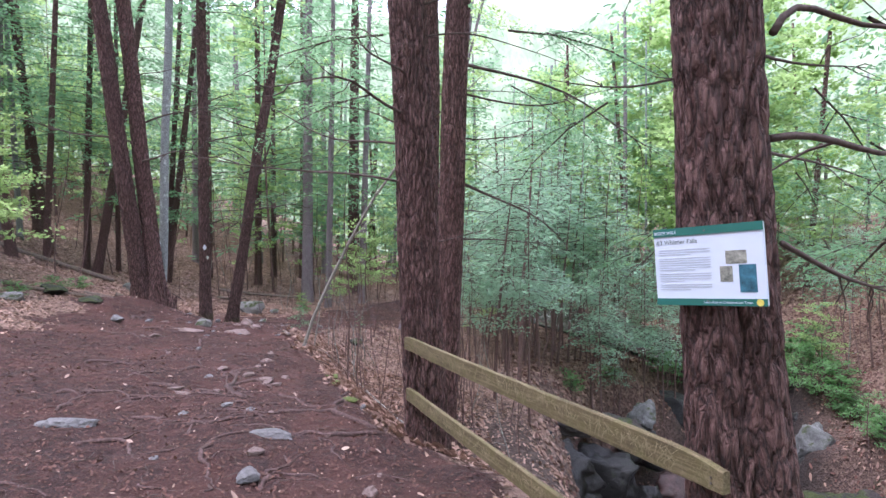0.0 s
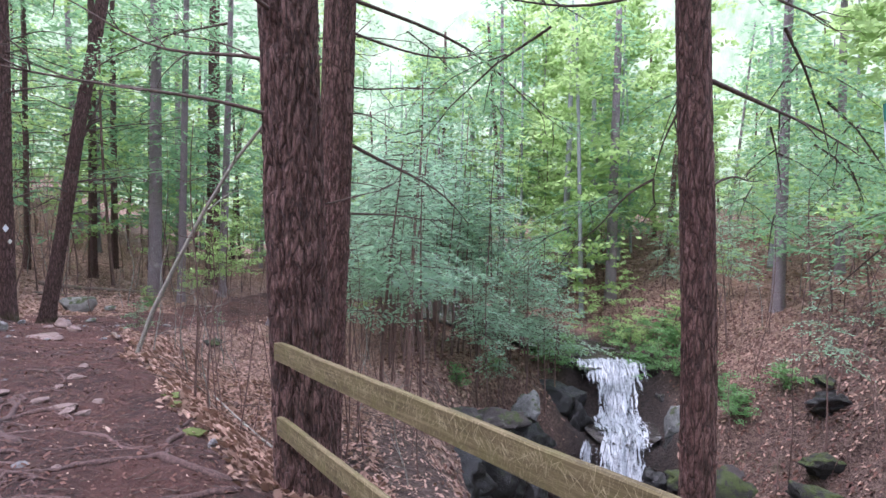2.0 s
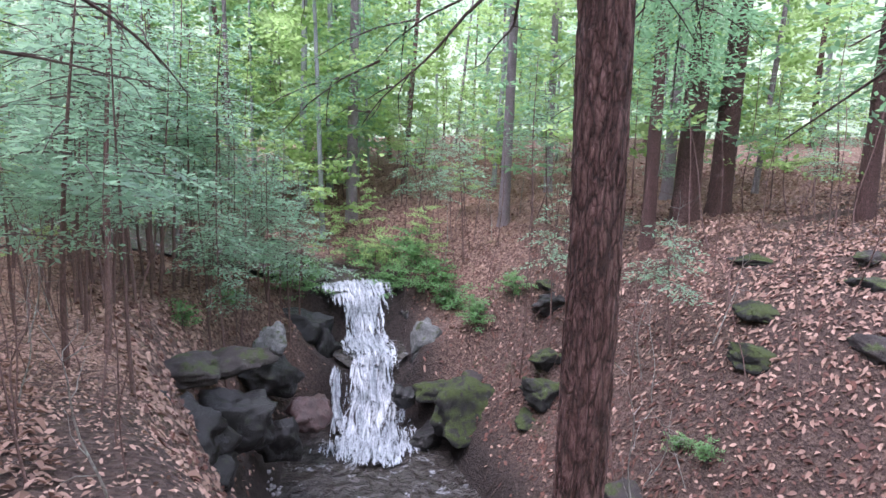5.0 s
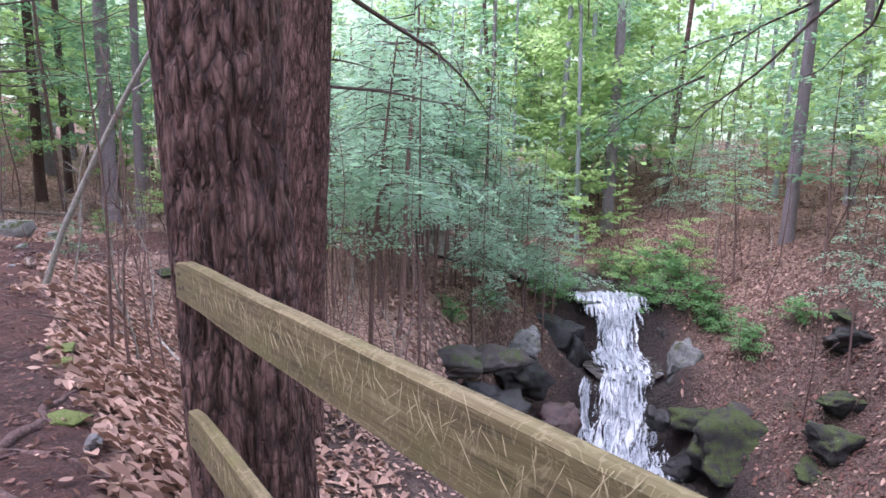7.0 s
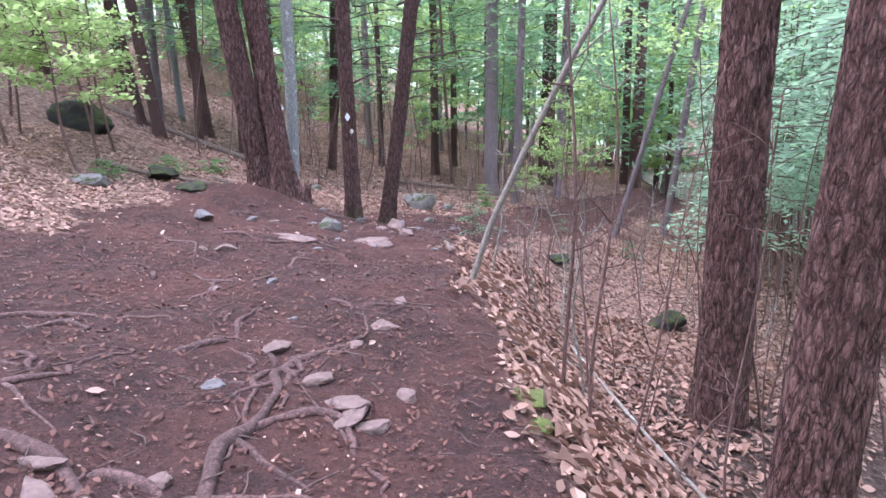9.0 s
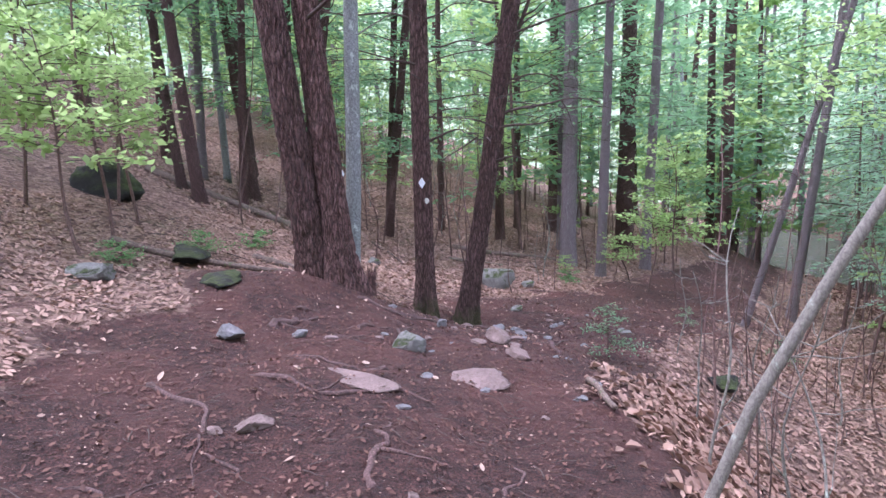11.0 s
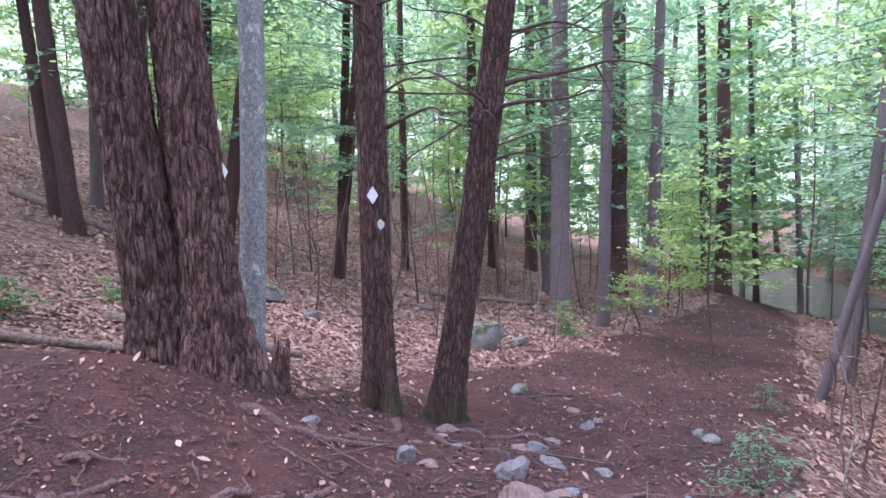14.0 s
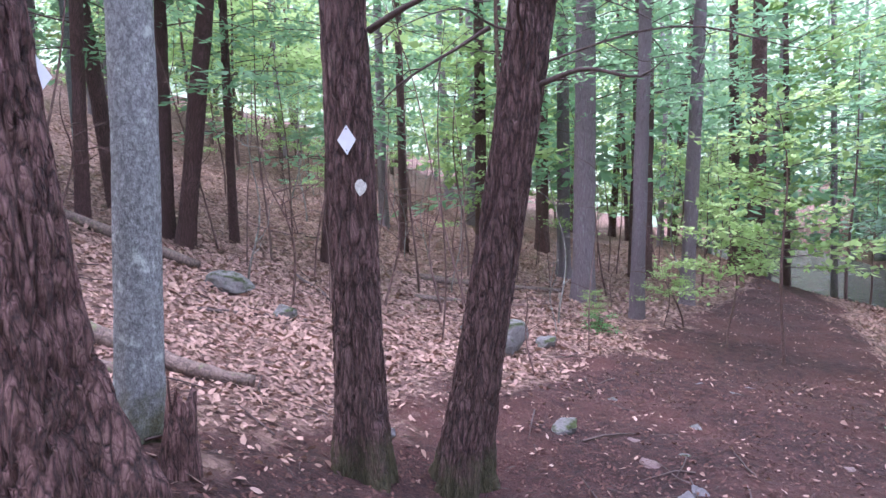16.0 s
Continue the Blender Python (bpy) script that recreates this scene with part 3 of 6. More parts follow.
def rock_mesh(name, seed, size, material, rough=0.25, flat=0.0, div=4):
    """A broken stone: an icosphere cut by flat planes and roughened."""
    rng = np.random.RandomState(seed)
    bm = bmesh.new()
    bmesh.ops.create_icosphere(bm, subdivisions=div, radius=1)
    cuts = [(Vector(rng.normal(0, 1, 3)).normalized(), rng.uniform(0.5, 0.8)) for _ in range(16)]
    for v in bm.verts:
        p = v.co.copy()
        for nrm, d in cuts:
            k = p.dot(nrm) - d
            if k > 0:
                p -= nrm * k * 0.97
        p *= 1 + rough * 0.5 * noise.noise(p * 1.7 + Vector((seed, 0, 0))) + rough * 0.3 * noise.noise(p * 5 + Vector((0, seed, 0))) + rough * 0.16 * noise.noise(p * 13)
        if flat and p.z > flat:
            p.z = flat + (p.z - flat) * 0.2
        v.co = (p.x * size[0], p.y * size[1], p.z * size[2])
    me = bpy.data.meshes.new(name)
    bm.to_mesh(me)
    bm.free()
    me.materials.append(material)
    me.polygons.foreach_set("use_smooth", [True] * len(me.polygons))
    return me


def box_mesh(name, sx, sy, sz, material, bevel=0.004, mid=(0, 0, 0)):
    bm = bmesh.new()
    bmesh.ops.create_cube(bm, size=1)
    for v in bm.verts:
        v.co = (v.co.x * sx + mid[0], v.co.y * sy + mid[1], v.co.z * sz + mid[2])
    if bevel:
        bmesh.ops.bevel(bm, geom=bm.edges[:], offset=bevel, segments=2, affect="EDGES")
    me = bpy.data.meshes.new(name)
    bm.to_mesh(me)
    bm.free()
    me.materials.append(material)
    return me


def G(x, y):
    return float(height(x, y))


# ---- ground: one sheet to the horizon, fine where the walk goes ----
def axis_lines(marks):
    out = []
    for a, b, d in marks:
        out += list(np.arange(a, b, d))
    return np.array(out + [marks[-1][1]])


TRAIL = np.array([(-1.6, -30), (-1.6, 0), (-2.3, 4), (-3.6, 7.5), (-4.9, 10.5), (-5.4, 12.8), (-5.2, 15.5), (-4.1, 19), (-2.9, 23.5), (-1.8, 28), (0.0, 34.5), (2.0, 60)])
UPPER = np.array([(-5.6, 12.2), (-8, 12.6), (-11, 14), (-14, 17.5), (-20, 24)])


def trodden_at(x, y):
    """How far the soil is worn bare by feet, 0 to 1."""
    d, _, _, _ = nearest(TRAIL, x, y)
    w = np.interp(y, [0, 5, 9, 12, 15, 17.5, 24, 30], [3.2, 3.0, 2.7, 2.4, 2.0, 1.9, 1.7, 1.1])
    w = w * (1 + 0.22 * np.sin(1.9 * y + 1.1 * x) * np.sin(1.4 * x - 0.8 * y + 1) + 0.16 * np.sin(5.3 * x + 2.2 * y) * np.sin(4.1 * y - 2.7 * x))
    d2, _, _, _ = nearest(UPPER, x, y)
    d3 = np.hypot(x + 7.3, y - 13.6)
    de, se, _, _ = nearest(EDGE, x, y)
    lo = 0.75 - 0.35 * sstep(15, 18, y)
    k = np.maximum.reduce([1 - sstep(w * lo, w * (2.1 - lo), d), 0.35 * (1 - sstep(0.3, 1.2, d2)), 1 - sstep(0.9, 1.8, d3)])
    return np.where((se > 0) & (y < 15), k * (1 - sstep(0.0, 0.5, de)), k)


gx = axis_lines([(-150, -60, 15), (-60, -24, 3), (-24, -10, 0.5), (-10, 1.5, 0.09), (1.5, 6, 0.2), (6, 20, 0.35), (20, 40, 1.5), (40, 150, 15)])
gy = axis_lines([(-90, -12, 6), (-12, 1, 0.8), (1, 17.5, 0.09), (17.5, 34, 0.3), (34, 60, 1.3), (60, 160, 12)])
GX, GY = np.meshgrid(gx, gy)
GZ = height(GX, GY)
TROD = trodden_at(GX, GY)
GZ = GZ - 0.05 * TROD * (1 - sstep(16, 20, GY))
gv = np.stack([GX, GY, GZ], -1).reshape(-1, 3)
nx, ny = len(gx), len(gy)
ii, jj = np.meshgrid(np.arange(nx - 1), np.arange(ny - 1))
k0 = (jj * nx + ii).ravel()
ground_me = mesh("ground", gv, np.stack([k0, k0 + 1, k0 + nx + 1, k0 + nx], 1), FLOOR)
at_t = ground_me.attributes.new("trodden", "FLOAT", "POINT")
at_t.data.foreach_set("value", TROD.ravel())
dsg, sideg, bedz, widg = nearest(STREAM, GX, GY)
# Brook bed mask, widened by shade painted onto both gorge banks.
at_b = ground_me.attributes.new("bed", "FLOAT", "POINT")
gorge_shade = 0.6 * (sideg > 0) * (1 - sstep(5, 15, dsg - widg)) * sstep(-6, 3, GY) * (1 - sstep(19, 24, GY))
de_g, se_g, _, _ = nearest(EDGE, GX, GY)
gorge_shade = np.maximum(gorge_shade, 0.7 * (se_g > 0) * sstep(0.9, 2.0, de_g) * (1 - sstep(11, 14.5, GY)) * sstep(5, 7, GY))
at_b.data.foreach_set("value", np.maximum(gorge_shade, 1 - sstep(0.0, 1.3 + 2.2 * sstep(15, 19, GY) * (1 - sstep(26, 29, GY)) + 2.6 * sstep(2, 6, GY) * (1 - sstep(17, 20, GY)), dsg - widg)).ravel())
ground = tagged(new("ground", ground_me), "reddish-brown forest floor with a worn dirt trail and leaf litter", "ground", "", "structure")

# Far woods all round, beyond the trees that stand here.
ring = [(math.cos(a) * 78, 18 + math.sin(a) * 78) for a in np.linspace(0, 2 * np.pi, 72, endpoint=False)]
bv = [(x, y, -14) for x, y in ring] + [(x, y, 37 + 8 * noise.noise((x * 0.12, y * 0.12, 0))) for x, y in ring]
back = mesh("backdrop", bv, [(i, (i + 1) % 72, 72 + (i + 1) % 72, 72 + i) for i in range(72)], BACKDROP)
tagged(new("backdrop", back), "self-lit pale green wooded distance beyond the trees", "backdrop", "", "structure")


# ---- brook and falls ----
def ribbon(name, line, material, across=14, seed=0, rough=0.05, bulge=0.0, edge=0.0):
    """A sheet of water along (x, y, z, half width) rows; keeps how far across and along each point lies."""
    line = np.asarray(line, float)
    t = np.concatenate([[0], np.cumsum(np.linalg.norm(np.diff(line[:, :3], axis=0), axis=1))])
    n = int(t[-1] / 0.14) + 2
    s = np.linspace(0, t[-1], n)
    p = np.stack([np.interp(s, t, line[:, i]) for i in range(4)], 1)
    d = np.gradient(p[:, :2], axis=0)
    d /= np.linalg.norm(d, axis=1)[:, None] + 1e-9
    v, flow = [], []
    for i in range(n):
        for j in range(across + 1):
            u = (2 * j / across - 1) * (1 + edge * noise.noise((s[i] * 1.3, seed + (7 if j * 2 > across else 0), 0)))
            x, y = p[i, 0] - d[i, 1] * u * p[i, 3], p[i, 1] + d[i, 0] * u * p[i, 3]
            r = rough * (noise.noise((u * 3, s[i] * 0.8, seed)) + 0.5 * noise.noise((u * 9, s[i] * 2, seed)))
            v.append((x + d[i, 0] * r, y + d[i, 1] * r, p[i, 2] + r * 0.6 + bulge * (1 - u * u)))
            flow.append((u * p[i, 3], s[i], max(abs(2 * j / across - 1), 1 - min(i, n - 1 - i) / 5)))
    f = [(i * (across + 1) + j, i * (across + 1) + j + 1, (i + 1) * (across + 1) + j + 1, (i + 1) * (across + 1) + j) for i in range(n - 1) for j in range(across)]
    me = mesh(name, v, f, material)
    a = me.attributes.new("flow", "FLOAT_VECTOR", "POINT")
    a.data.foreach_set("vector", np.array(flow).ravel())
    return me


brook = ribbon("brook", [(6, -40, -10.3, 2.0), (6.2, 5, -9.65, 2.4), (6.9, 11, -9.45, 3.0), (8.4, 15.5, -9.2, 3.9), (9.8, 19, -9.12, 3.4), (11.0, 20.7, -9.05, 2.2)], WATER, 16, 1, 0.03)
tagged(new("water", brook), "dark shallow brook water below the falls", "brook", "", "structure")
upper = ribbon("upper_brook", [(13.3, 25.2, -4.88, 1.7), (13.6, 27.5, -4.72, 1.9), (11, 33, -4.3, 2.3), (5, 43, -3.5, 3.6), (2.5, 60, -3.0, 4.2)], WATER, 12, 2, 0.05)
tagged(new("water", upper), "rippling brook water above the falls among trees", "brook", "", "structure")
mid_pool = ribbon("mid_pool", [(11.7, 21.8, -7.02, 0.9), (12.1, 22.5, -6.82, 1.5), (12.9, 23.9, -6.77, 1.3)], WATER, 12, 3, 0.03)
tagged(new("water", mid_pool), "dark ledge pool between the two falls", "pool", "", "structure")

falls = thing("waterfall", 12, 22.5, -9, "white two-step waterfall tumbling over dark rock", "waterfall")
inv = pose(-12, -22.5, 9)
for nm, rows, lab, sd in (
        ("upper_cascade", [(13.5, 26.1, -4.72, 1.9), (13.25, 25.4, -4.78, 1.85), (13.1, 24.95, -5.1, 1.6), (12.98, 24.6, -5.6, 1.28), (12.88, 24.3, -6.15, 0.98), (12.75, 23.9, -6.6, 1.0), (12.5, 23.4, -6.7, 1.25), (12.25, 22.95, -6.7, 1.3), (12.02, 22.35, -6.72, 1.15), (11.85, 21.95, -6.9, 1.0)], "white fan of falling water", 5),
        ("lower_cascade", [(12.05, 22.35, -6.74, 0.9), (11.8, 21.9, -6.9, 1.0), (11.55, 21.5, -7.4, 1.0), (11.3, 21.05, -8.1, 1.15), (11.0, 20.6, -8.7, 1.45), (10.75, 20.2, -8.96, 1.75), (10.35, 19.6, -9.02, 1.9), (9.9, 18.9, -9.05, 1.4), (9.6, 18.5, -9.08, 0.7)], "white lower chute spreading into foam", 9),
        ("side_cascade", [(10.6, 22.5, -7.05, 0.2), (10.2, 21.9, -7.4, 0.25), (9.95, 21.4, -8.2, 0.22), (9.7, 20.8, -8.95, 0.3)], "thin side trickle", 13)):
    part(nm, ribbon(nm, rows, FOAM, 20, sd, 0.2, 0.14, 0.35), falls, lab, inv)

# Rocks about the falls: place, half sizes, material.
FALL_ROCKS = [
    # Black rocks under the bank and by the upper falls stand in for shaded hollows.
    ("boulder", 3.41, 15.60, -4.80, (1.1, 0.9, 0.8), WET_SHADE_ROCK, "black rock standing in for the shaded hollow under the leafy bank", 4),
    ("boulder", 5.00, 17.30, -5.80, (1.3, 1.0, 1.0), WET_SHADE_ROCK, "black rock standing in for undercut shade below the leafy bank", 5),
    ("boulder", 6.60, 18.60, -7.25, (0.8, 0.8, 0.9), WET_SHADE_ROCK, "dark rock standing in for undercut shade at the pool's edge", 31),
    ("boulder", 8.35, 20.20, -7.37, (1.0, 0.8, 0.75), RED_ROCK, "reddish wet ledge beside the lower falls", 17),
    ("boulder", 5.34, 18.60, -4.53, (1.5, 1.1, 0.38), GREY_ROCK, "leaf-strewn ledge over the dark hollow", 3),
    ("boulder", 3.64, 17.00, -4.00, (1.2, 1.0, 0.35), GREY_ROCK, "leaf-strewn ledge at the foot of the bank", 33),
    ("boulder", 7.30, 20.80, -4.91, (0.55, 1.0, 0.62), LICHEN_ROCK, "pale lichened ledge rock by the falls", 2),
    ("boulder", 10.17, 24.60, -5.88, (1.7, 1.0, 1.15), WET_SHADE_ROCK, "black wet rock filling the shaded cave beside the upper falls", 1),
    ("boulder", 9.93, 23.60, -7.27, (1.2, 1.0, 0.5), WET_SHADE_ROCK, "wet dark shelf beside the ledge pool", 34),
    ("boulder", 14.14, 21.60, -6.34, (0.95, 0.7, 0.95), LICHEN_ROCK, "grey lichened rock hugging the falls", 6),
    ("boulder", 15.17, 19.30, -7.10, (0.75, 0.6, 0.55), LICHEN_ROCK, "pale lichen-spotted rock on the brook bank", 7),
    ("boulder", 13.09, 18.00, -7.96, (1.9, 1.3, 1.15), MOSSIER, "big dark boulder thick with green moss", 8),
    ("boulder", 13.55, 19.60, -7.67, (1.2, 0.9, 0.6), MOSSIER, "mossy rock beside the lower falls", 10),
    ("boulder", 11.92, 20.00, -7.72, (0.5, 0.45, 0.55), WET_SHADE_ROCK, "wet black rock splitting the lower falls", 9),
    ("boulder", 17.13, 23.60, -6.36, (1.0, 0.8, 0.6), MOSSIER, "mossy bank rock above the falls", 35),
    ("boulder", 17.49, 17.50, -4.44, (1.6, 0.9, 0.6), WET_SHADE_ROCK, "broad dark rock shelf in the slope", 19),
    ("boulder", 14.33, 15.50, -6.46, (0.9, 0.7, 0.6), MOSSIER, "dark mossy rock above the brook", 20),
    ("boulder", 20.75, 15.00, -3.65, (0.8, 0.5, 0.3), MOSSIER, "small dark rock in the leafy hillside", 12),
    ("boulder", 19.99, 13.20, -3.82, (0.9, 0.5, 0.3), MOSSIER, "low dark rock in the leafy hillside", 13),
    ("boulder", 11.6, 22.4, -8.1, (1.4, 0.8, 0.75), WET_SHADE_ROCK, "wet black shelf under the falls", 15),
    ("boulder", 13.5, 25.9, -6.7, (1.9, 0.8, 1.3), WET_SHADE_ROCK, "wet black rock behind the falling water", 16),
    # More black rocks, added to fill the dark gaps with shade colour.
    ("boulder", 10.73, 23.90, -6.78, (1.0, 0.8, 1.2), WET_SHADE_ROCK, "black wet rock filling the shaded cave beside the upper falls", 61),
    ("boulder", 7.55, 21.20, -6.37, (1.3, 0.9, 0.9), WET_SHADE_ROCK, "black wet rock under the lichened ledge", 62),
    ("boulder", 14.99, 24.20, -6.62, (0.7, 0.7, 1.2), WET_SHADE_ROCK, "black wet rock hugging the falls", 63),
    ("boulder", 13.71, 21.00, -7.54, (0.9, 0.8, 0.9), WET_SHADE_ROCK, "dark wet rock beside the ledge pool", 64),
    ("boulder", 12.06, 18.80, -8.85, (0.8, 0.7, 0.55), WET_SHADE_ROCK, "black wet rock at the pool's edge", 65),
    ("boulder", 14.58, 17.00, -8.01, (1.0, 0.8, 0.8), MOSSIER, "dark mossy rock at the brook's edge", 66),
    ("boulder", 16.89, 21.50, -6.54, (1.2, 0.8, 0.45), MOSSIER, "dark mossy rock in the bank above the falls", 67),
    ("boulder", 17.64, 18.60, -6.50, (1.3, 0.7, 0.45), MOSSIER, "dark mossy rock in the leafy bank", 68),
    ("boulder", 2.34, 14.60, -3.55, (0.8, 0.7, 0.5), WET_SHADE_ROCK, "black rock standing in for the shaded hollow under the leafy bank", 69),
    ("boulder", 3.65, 15.40, -5.56, (1.0, 0.8, 0.7), WET_SHADE_ROCK, "black wet rock at the foot of the bank", 70),
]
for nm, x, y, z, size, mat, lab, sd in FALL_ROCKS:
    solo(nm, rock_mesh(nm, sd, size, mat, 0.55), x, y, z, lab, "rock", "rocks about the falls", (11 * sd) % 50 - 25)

rr = np.random.RandomState(14)
for i in range(14):
    x, y, s = rr.uniform(10.5, 20), rr.uniform(7, 19), rr.uniform(0.3, 0.8)
    solo("boulder", rock_mesh("boulder", 240 + i, (s * 1.5, s, s * 0.6), (MOSSIER, GREY_ROCK)[i % 2], 0.5, 0, 4), x, y, G(x, y) - 0.15 * s, ("dark mossy rock on the leafy slope", "grey rock on the leafy slope")[i % 2], "rock", "rocks on the slope", rr.uniform(0, 360))

rng = np.random.RandomState(4)
bits = []
pebble = rock_mesh("pebble", 77, (1, 1, 0.6), None, 0.3, 0, 1)
pv = np.array([tuple(v.co) for v in pebble.vertices])
pf = [tuple(p.vertices) for p in pebble.polygons]
bpy.data.meshes.remove(pebble)
for i in range(900):
    x, y = rng.uniform(4.6, 9.0), rng.uniform(11, 19.5)
    d, s, _, w = nearest(STREAM, x, y)
    if s < 0 and d - w > -1.6 and d - w < 0.5:
        k = rng.uniform(0.05, 0.16)
        a = rng.uniform(0, 6.28)
        rot = np.array(((math.cos(a), -math.sin(a), 0), (math.sin(a), math.cos(a), 0), (0, 0, 1)))
        bits.append((pv @ rot * k + (x, y, max(G(x, y), -9.25) + k * 0.2), pf))
tagged(new("gravel_bar", mesh("gravel_bar", *join(bits), GRAVEL)), "bar of grey gravel at the pool's edge", "gravel", "", "stuff")


# ---- the near trees ----
def limb(name, parent, a, b, r, rng, sway=0.08, sag=0.0, twigs=0, material=None):
    """A dead or thin live branch with side twigs, in the tree's own space."""
    main = wander(a, b, 12, sway, rng, sag)
    pcs = [tube(main, np.linspace(r, r * 0.22, 12), 6)]
    for i in range(twigs):
        k = rng.randint(3, 11)
        d = np.asarray(b, float) - np.asarray(a, float)
        ln = np.linalg.norm(d) * rng.uniform(0.12, 0.3)
        t = d / np.linalg.norm(d) + rng.normal(0, 0.6, 3)
        t /= np.linalg.norm(t)
        pcs.append(tube(wander(main[k], main[k] + t * ln, 6, ln * 0.1, rng), np.linspace(r * 0.4, r * 0.1, 6), 4))
    return part(name, mesh(name, *join(pcs), material or TWIG), parent)


CROWNS = [crown_mesh("high_crown", 20 + i, 5.0, 15.0, 46, 3.0, HEMLOCK, (0.17, 0.06), 0.2, 0.1, 0.3, 0.55) for i in range(2)]


def near_tree(x, y, tall, r0, r1, lean, label, seed, mat=None, relief=0.10, flare=0.5, rows=190, seg=72, crown=0, kind="hemlock_tree", **more):
    z = G(x, y)
    tr = thing(kind, x, y, z, label, "tree")
    part("trunk", trunk_mesh("trunk", tall, r0, r1, lean, mat or BARK, seg, rows, relief, flare, seed, **more), tr)
    if crown is not None:
        c, l = CROWNS[crown % 2]
        m = pose(lean[0] * 4, lean[1] * 4, 3.6, 0, 0, seed * 50)
        part("crown", c, tr, "drooping dark green needles", m)
        tagged(part("branchwork", l, tr, "", m), kind="stuff")
    return tr


BOUGHS = []
for i in range(3):
    rg = np.random.RandomState(40 + i)
    v, f, st = needles([(np.zeros(3), 0.0, (1.5, 2.0, 1.2)[i], 0.05), (np.array((0.5, 0, 0)), 0.7, 0.9, 0.0), (np.array((0.6, 0, 0)), -0.7, 0.9, 0.0)], rg, (0.055, 0.02), 0.055, 0.28, 0.4)
    BOUGHS.append((mesh("bough", v, f, HEMLOCK, False), mesh("bough_twig", *join([tube(p, r, 4, False) for p, r in st]), TWIG)))


def bough(parent, x, y, z, turn, v=0, size=1.0, dip=10):
    m = pose(x, y, z, 0, dip, turn) @ Matrix.Diagonal((size, size, size, 1))
    b = tagged(part("bough", BOUGHS[v][0], parent, "live hemlock needles", m), kind="stuff")
    part("bough_twig", BOUGHS[v][1], b)


rng = np.random.RandomState(11)
sign_tree = near_tree(1.49, 2.77, 14, 0.195, 0.15, (-0.07, 0.0), "old hemlock trunk with furrowed red-brown bark bearing a sign", 1, relief=0.11, seg=120, rows=320, flare=1.1, spread=0.9)
for a, b, r in (((0.1, 0.1, 2.6), (1.9, 1.1, 2.75), 0.022), ((0.1, 0, 2.1), (1.5, 0.9, 1.75), 0.014), ((0.1, 0.1, 3.1), (1.6, 0.6, 3.4), 0.02), ((0, -0.1, 3.2), (-0.8, -0.7, 3.7), 0.012)):
    limb("branch", sign_tree, a, b, r, rng, 0.12, 0.05, 5)
rail_tree = near_tree(-0.13, 6.17, 15, 0.222, 0.13, (-0.052, 0.0), "hemlock trunk with ridged bark holding the rail ends", 2, relief=0.095, seg=120, rows=320, flare=0.22)
for a, b, r in (((-0.2, 0, 2.9), (-2.2, -0.6, 3.1), 0.016), ((-0.2, 0, 3.3), (-2.0, 0.6, 3.9), 0.016), ((0.1, 0, 2.3), (0.6, -0.4, 2.5), 0.008)):
    limb("branch", rail_tree, a, b, r, rng, 0.1, 0.05, 4)
twin = near_tree(0.0, 9.2, 16, 0.22, 0.14, (0.035, 0.0), "straight hemlock trunk with peeling red-brown bark", 3, relief=0.10, flare=0.25)
zb = G(0.0, 9.2)
for a, b, r, s in (((0.3, 0.1, 2.5 - zb), (2.25, 1.3, 1.48 - zb), 0.026, -0.16), ((0.1, 0, 1.6 - zb), (1.75, 0.6, 1.54 - zb), 0.019, 0.06), ((0.15, 0.6, 6.2), (4.8, 3.15, 3.3 - zb), 0.032, -0.25),
                   ((0.2, 0.2, 5.6), (3.2, 1.6, 6.0), 0.02, 0.1), ((-0.1, 0, 5.0), (-2.2, 0.5, 5.5), 0.016, 0), ((0.1, 0, 4.9), (1.6, -0.4, 4.8), 0.015, -0.05), ((0.1, 0, 4.3), (0.9, -0.2, 4.2), 0.013, -0.06)):
    limb("branch", twin, a, b, r, rng, 0.12, s, 5)
third = near_tree(-0.28, 11.0, 15, 0.225, 0.15, (0.0, 0.0), "hemlock trunk with ridged bark on the steep bank", 4, relief=0.10, flare=0.3)
limb("branch", third, (0.2, 0, 3.75), (1.3, 0.3, 3.8), 0.02, rng, 0.08, -0.05, 3)
brook_tree = near_tree(2.89, 5.62, 16, 0.135, 0.10, (-0.035, 0.0), "slender hemlock trunk above the brook gorge", 5, relief=0.10, flare=0.3, rows=240)
zc = G(2.89, 5.62)
for a, b, r, s, t in (((-0.1, 0, 2.55), (1.9, 0.5, 2.1), 0.02, -0.08, 5), ((-0.12, 0.05, 2.75), (-0.28, 0.45, 1.85), 0.016, 0, 3), ((-0.28, 0.45, 1.85), (-0.75, 1.2, 1.1), 0.011, -0.05, 7), ((-0.28, 0.45, 1.85), (-0.02, 1.0, 1.5), 0.009, 0, 4),
                      ((-0.1, 0.0, 1.75), (0.6, 0.25, 1.85), 0.012, -0.03, 4), ((-0.1, 0.1, 1.3), (0.5, 0.6, 0.55), 0.007, -0.1, 5), ((-0.15, 0, 3.3), (-1.7, 0.9, 3.4), 0.018, 0.1, 5), ((-0.15, 0, 3.5), (2.2, 1.2, 3.6), 0.02, 0.1, 5)):
    limb("branch", brook_tree, (a[0], a[1], a[2] - zc), (b[0], b[1], b[2] - zc), r, rng, 0.07, s, t)
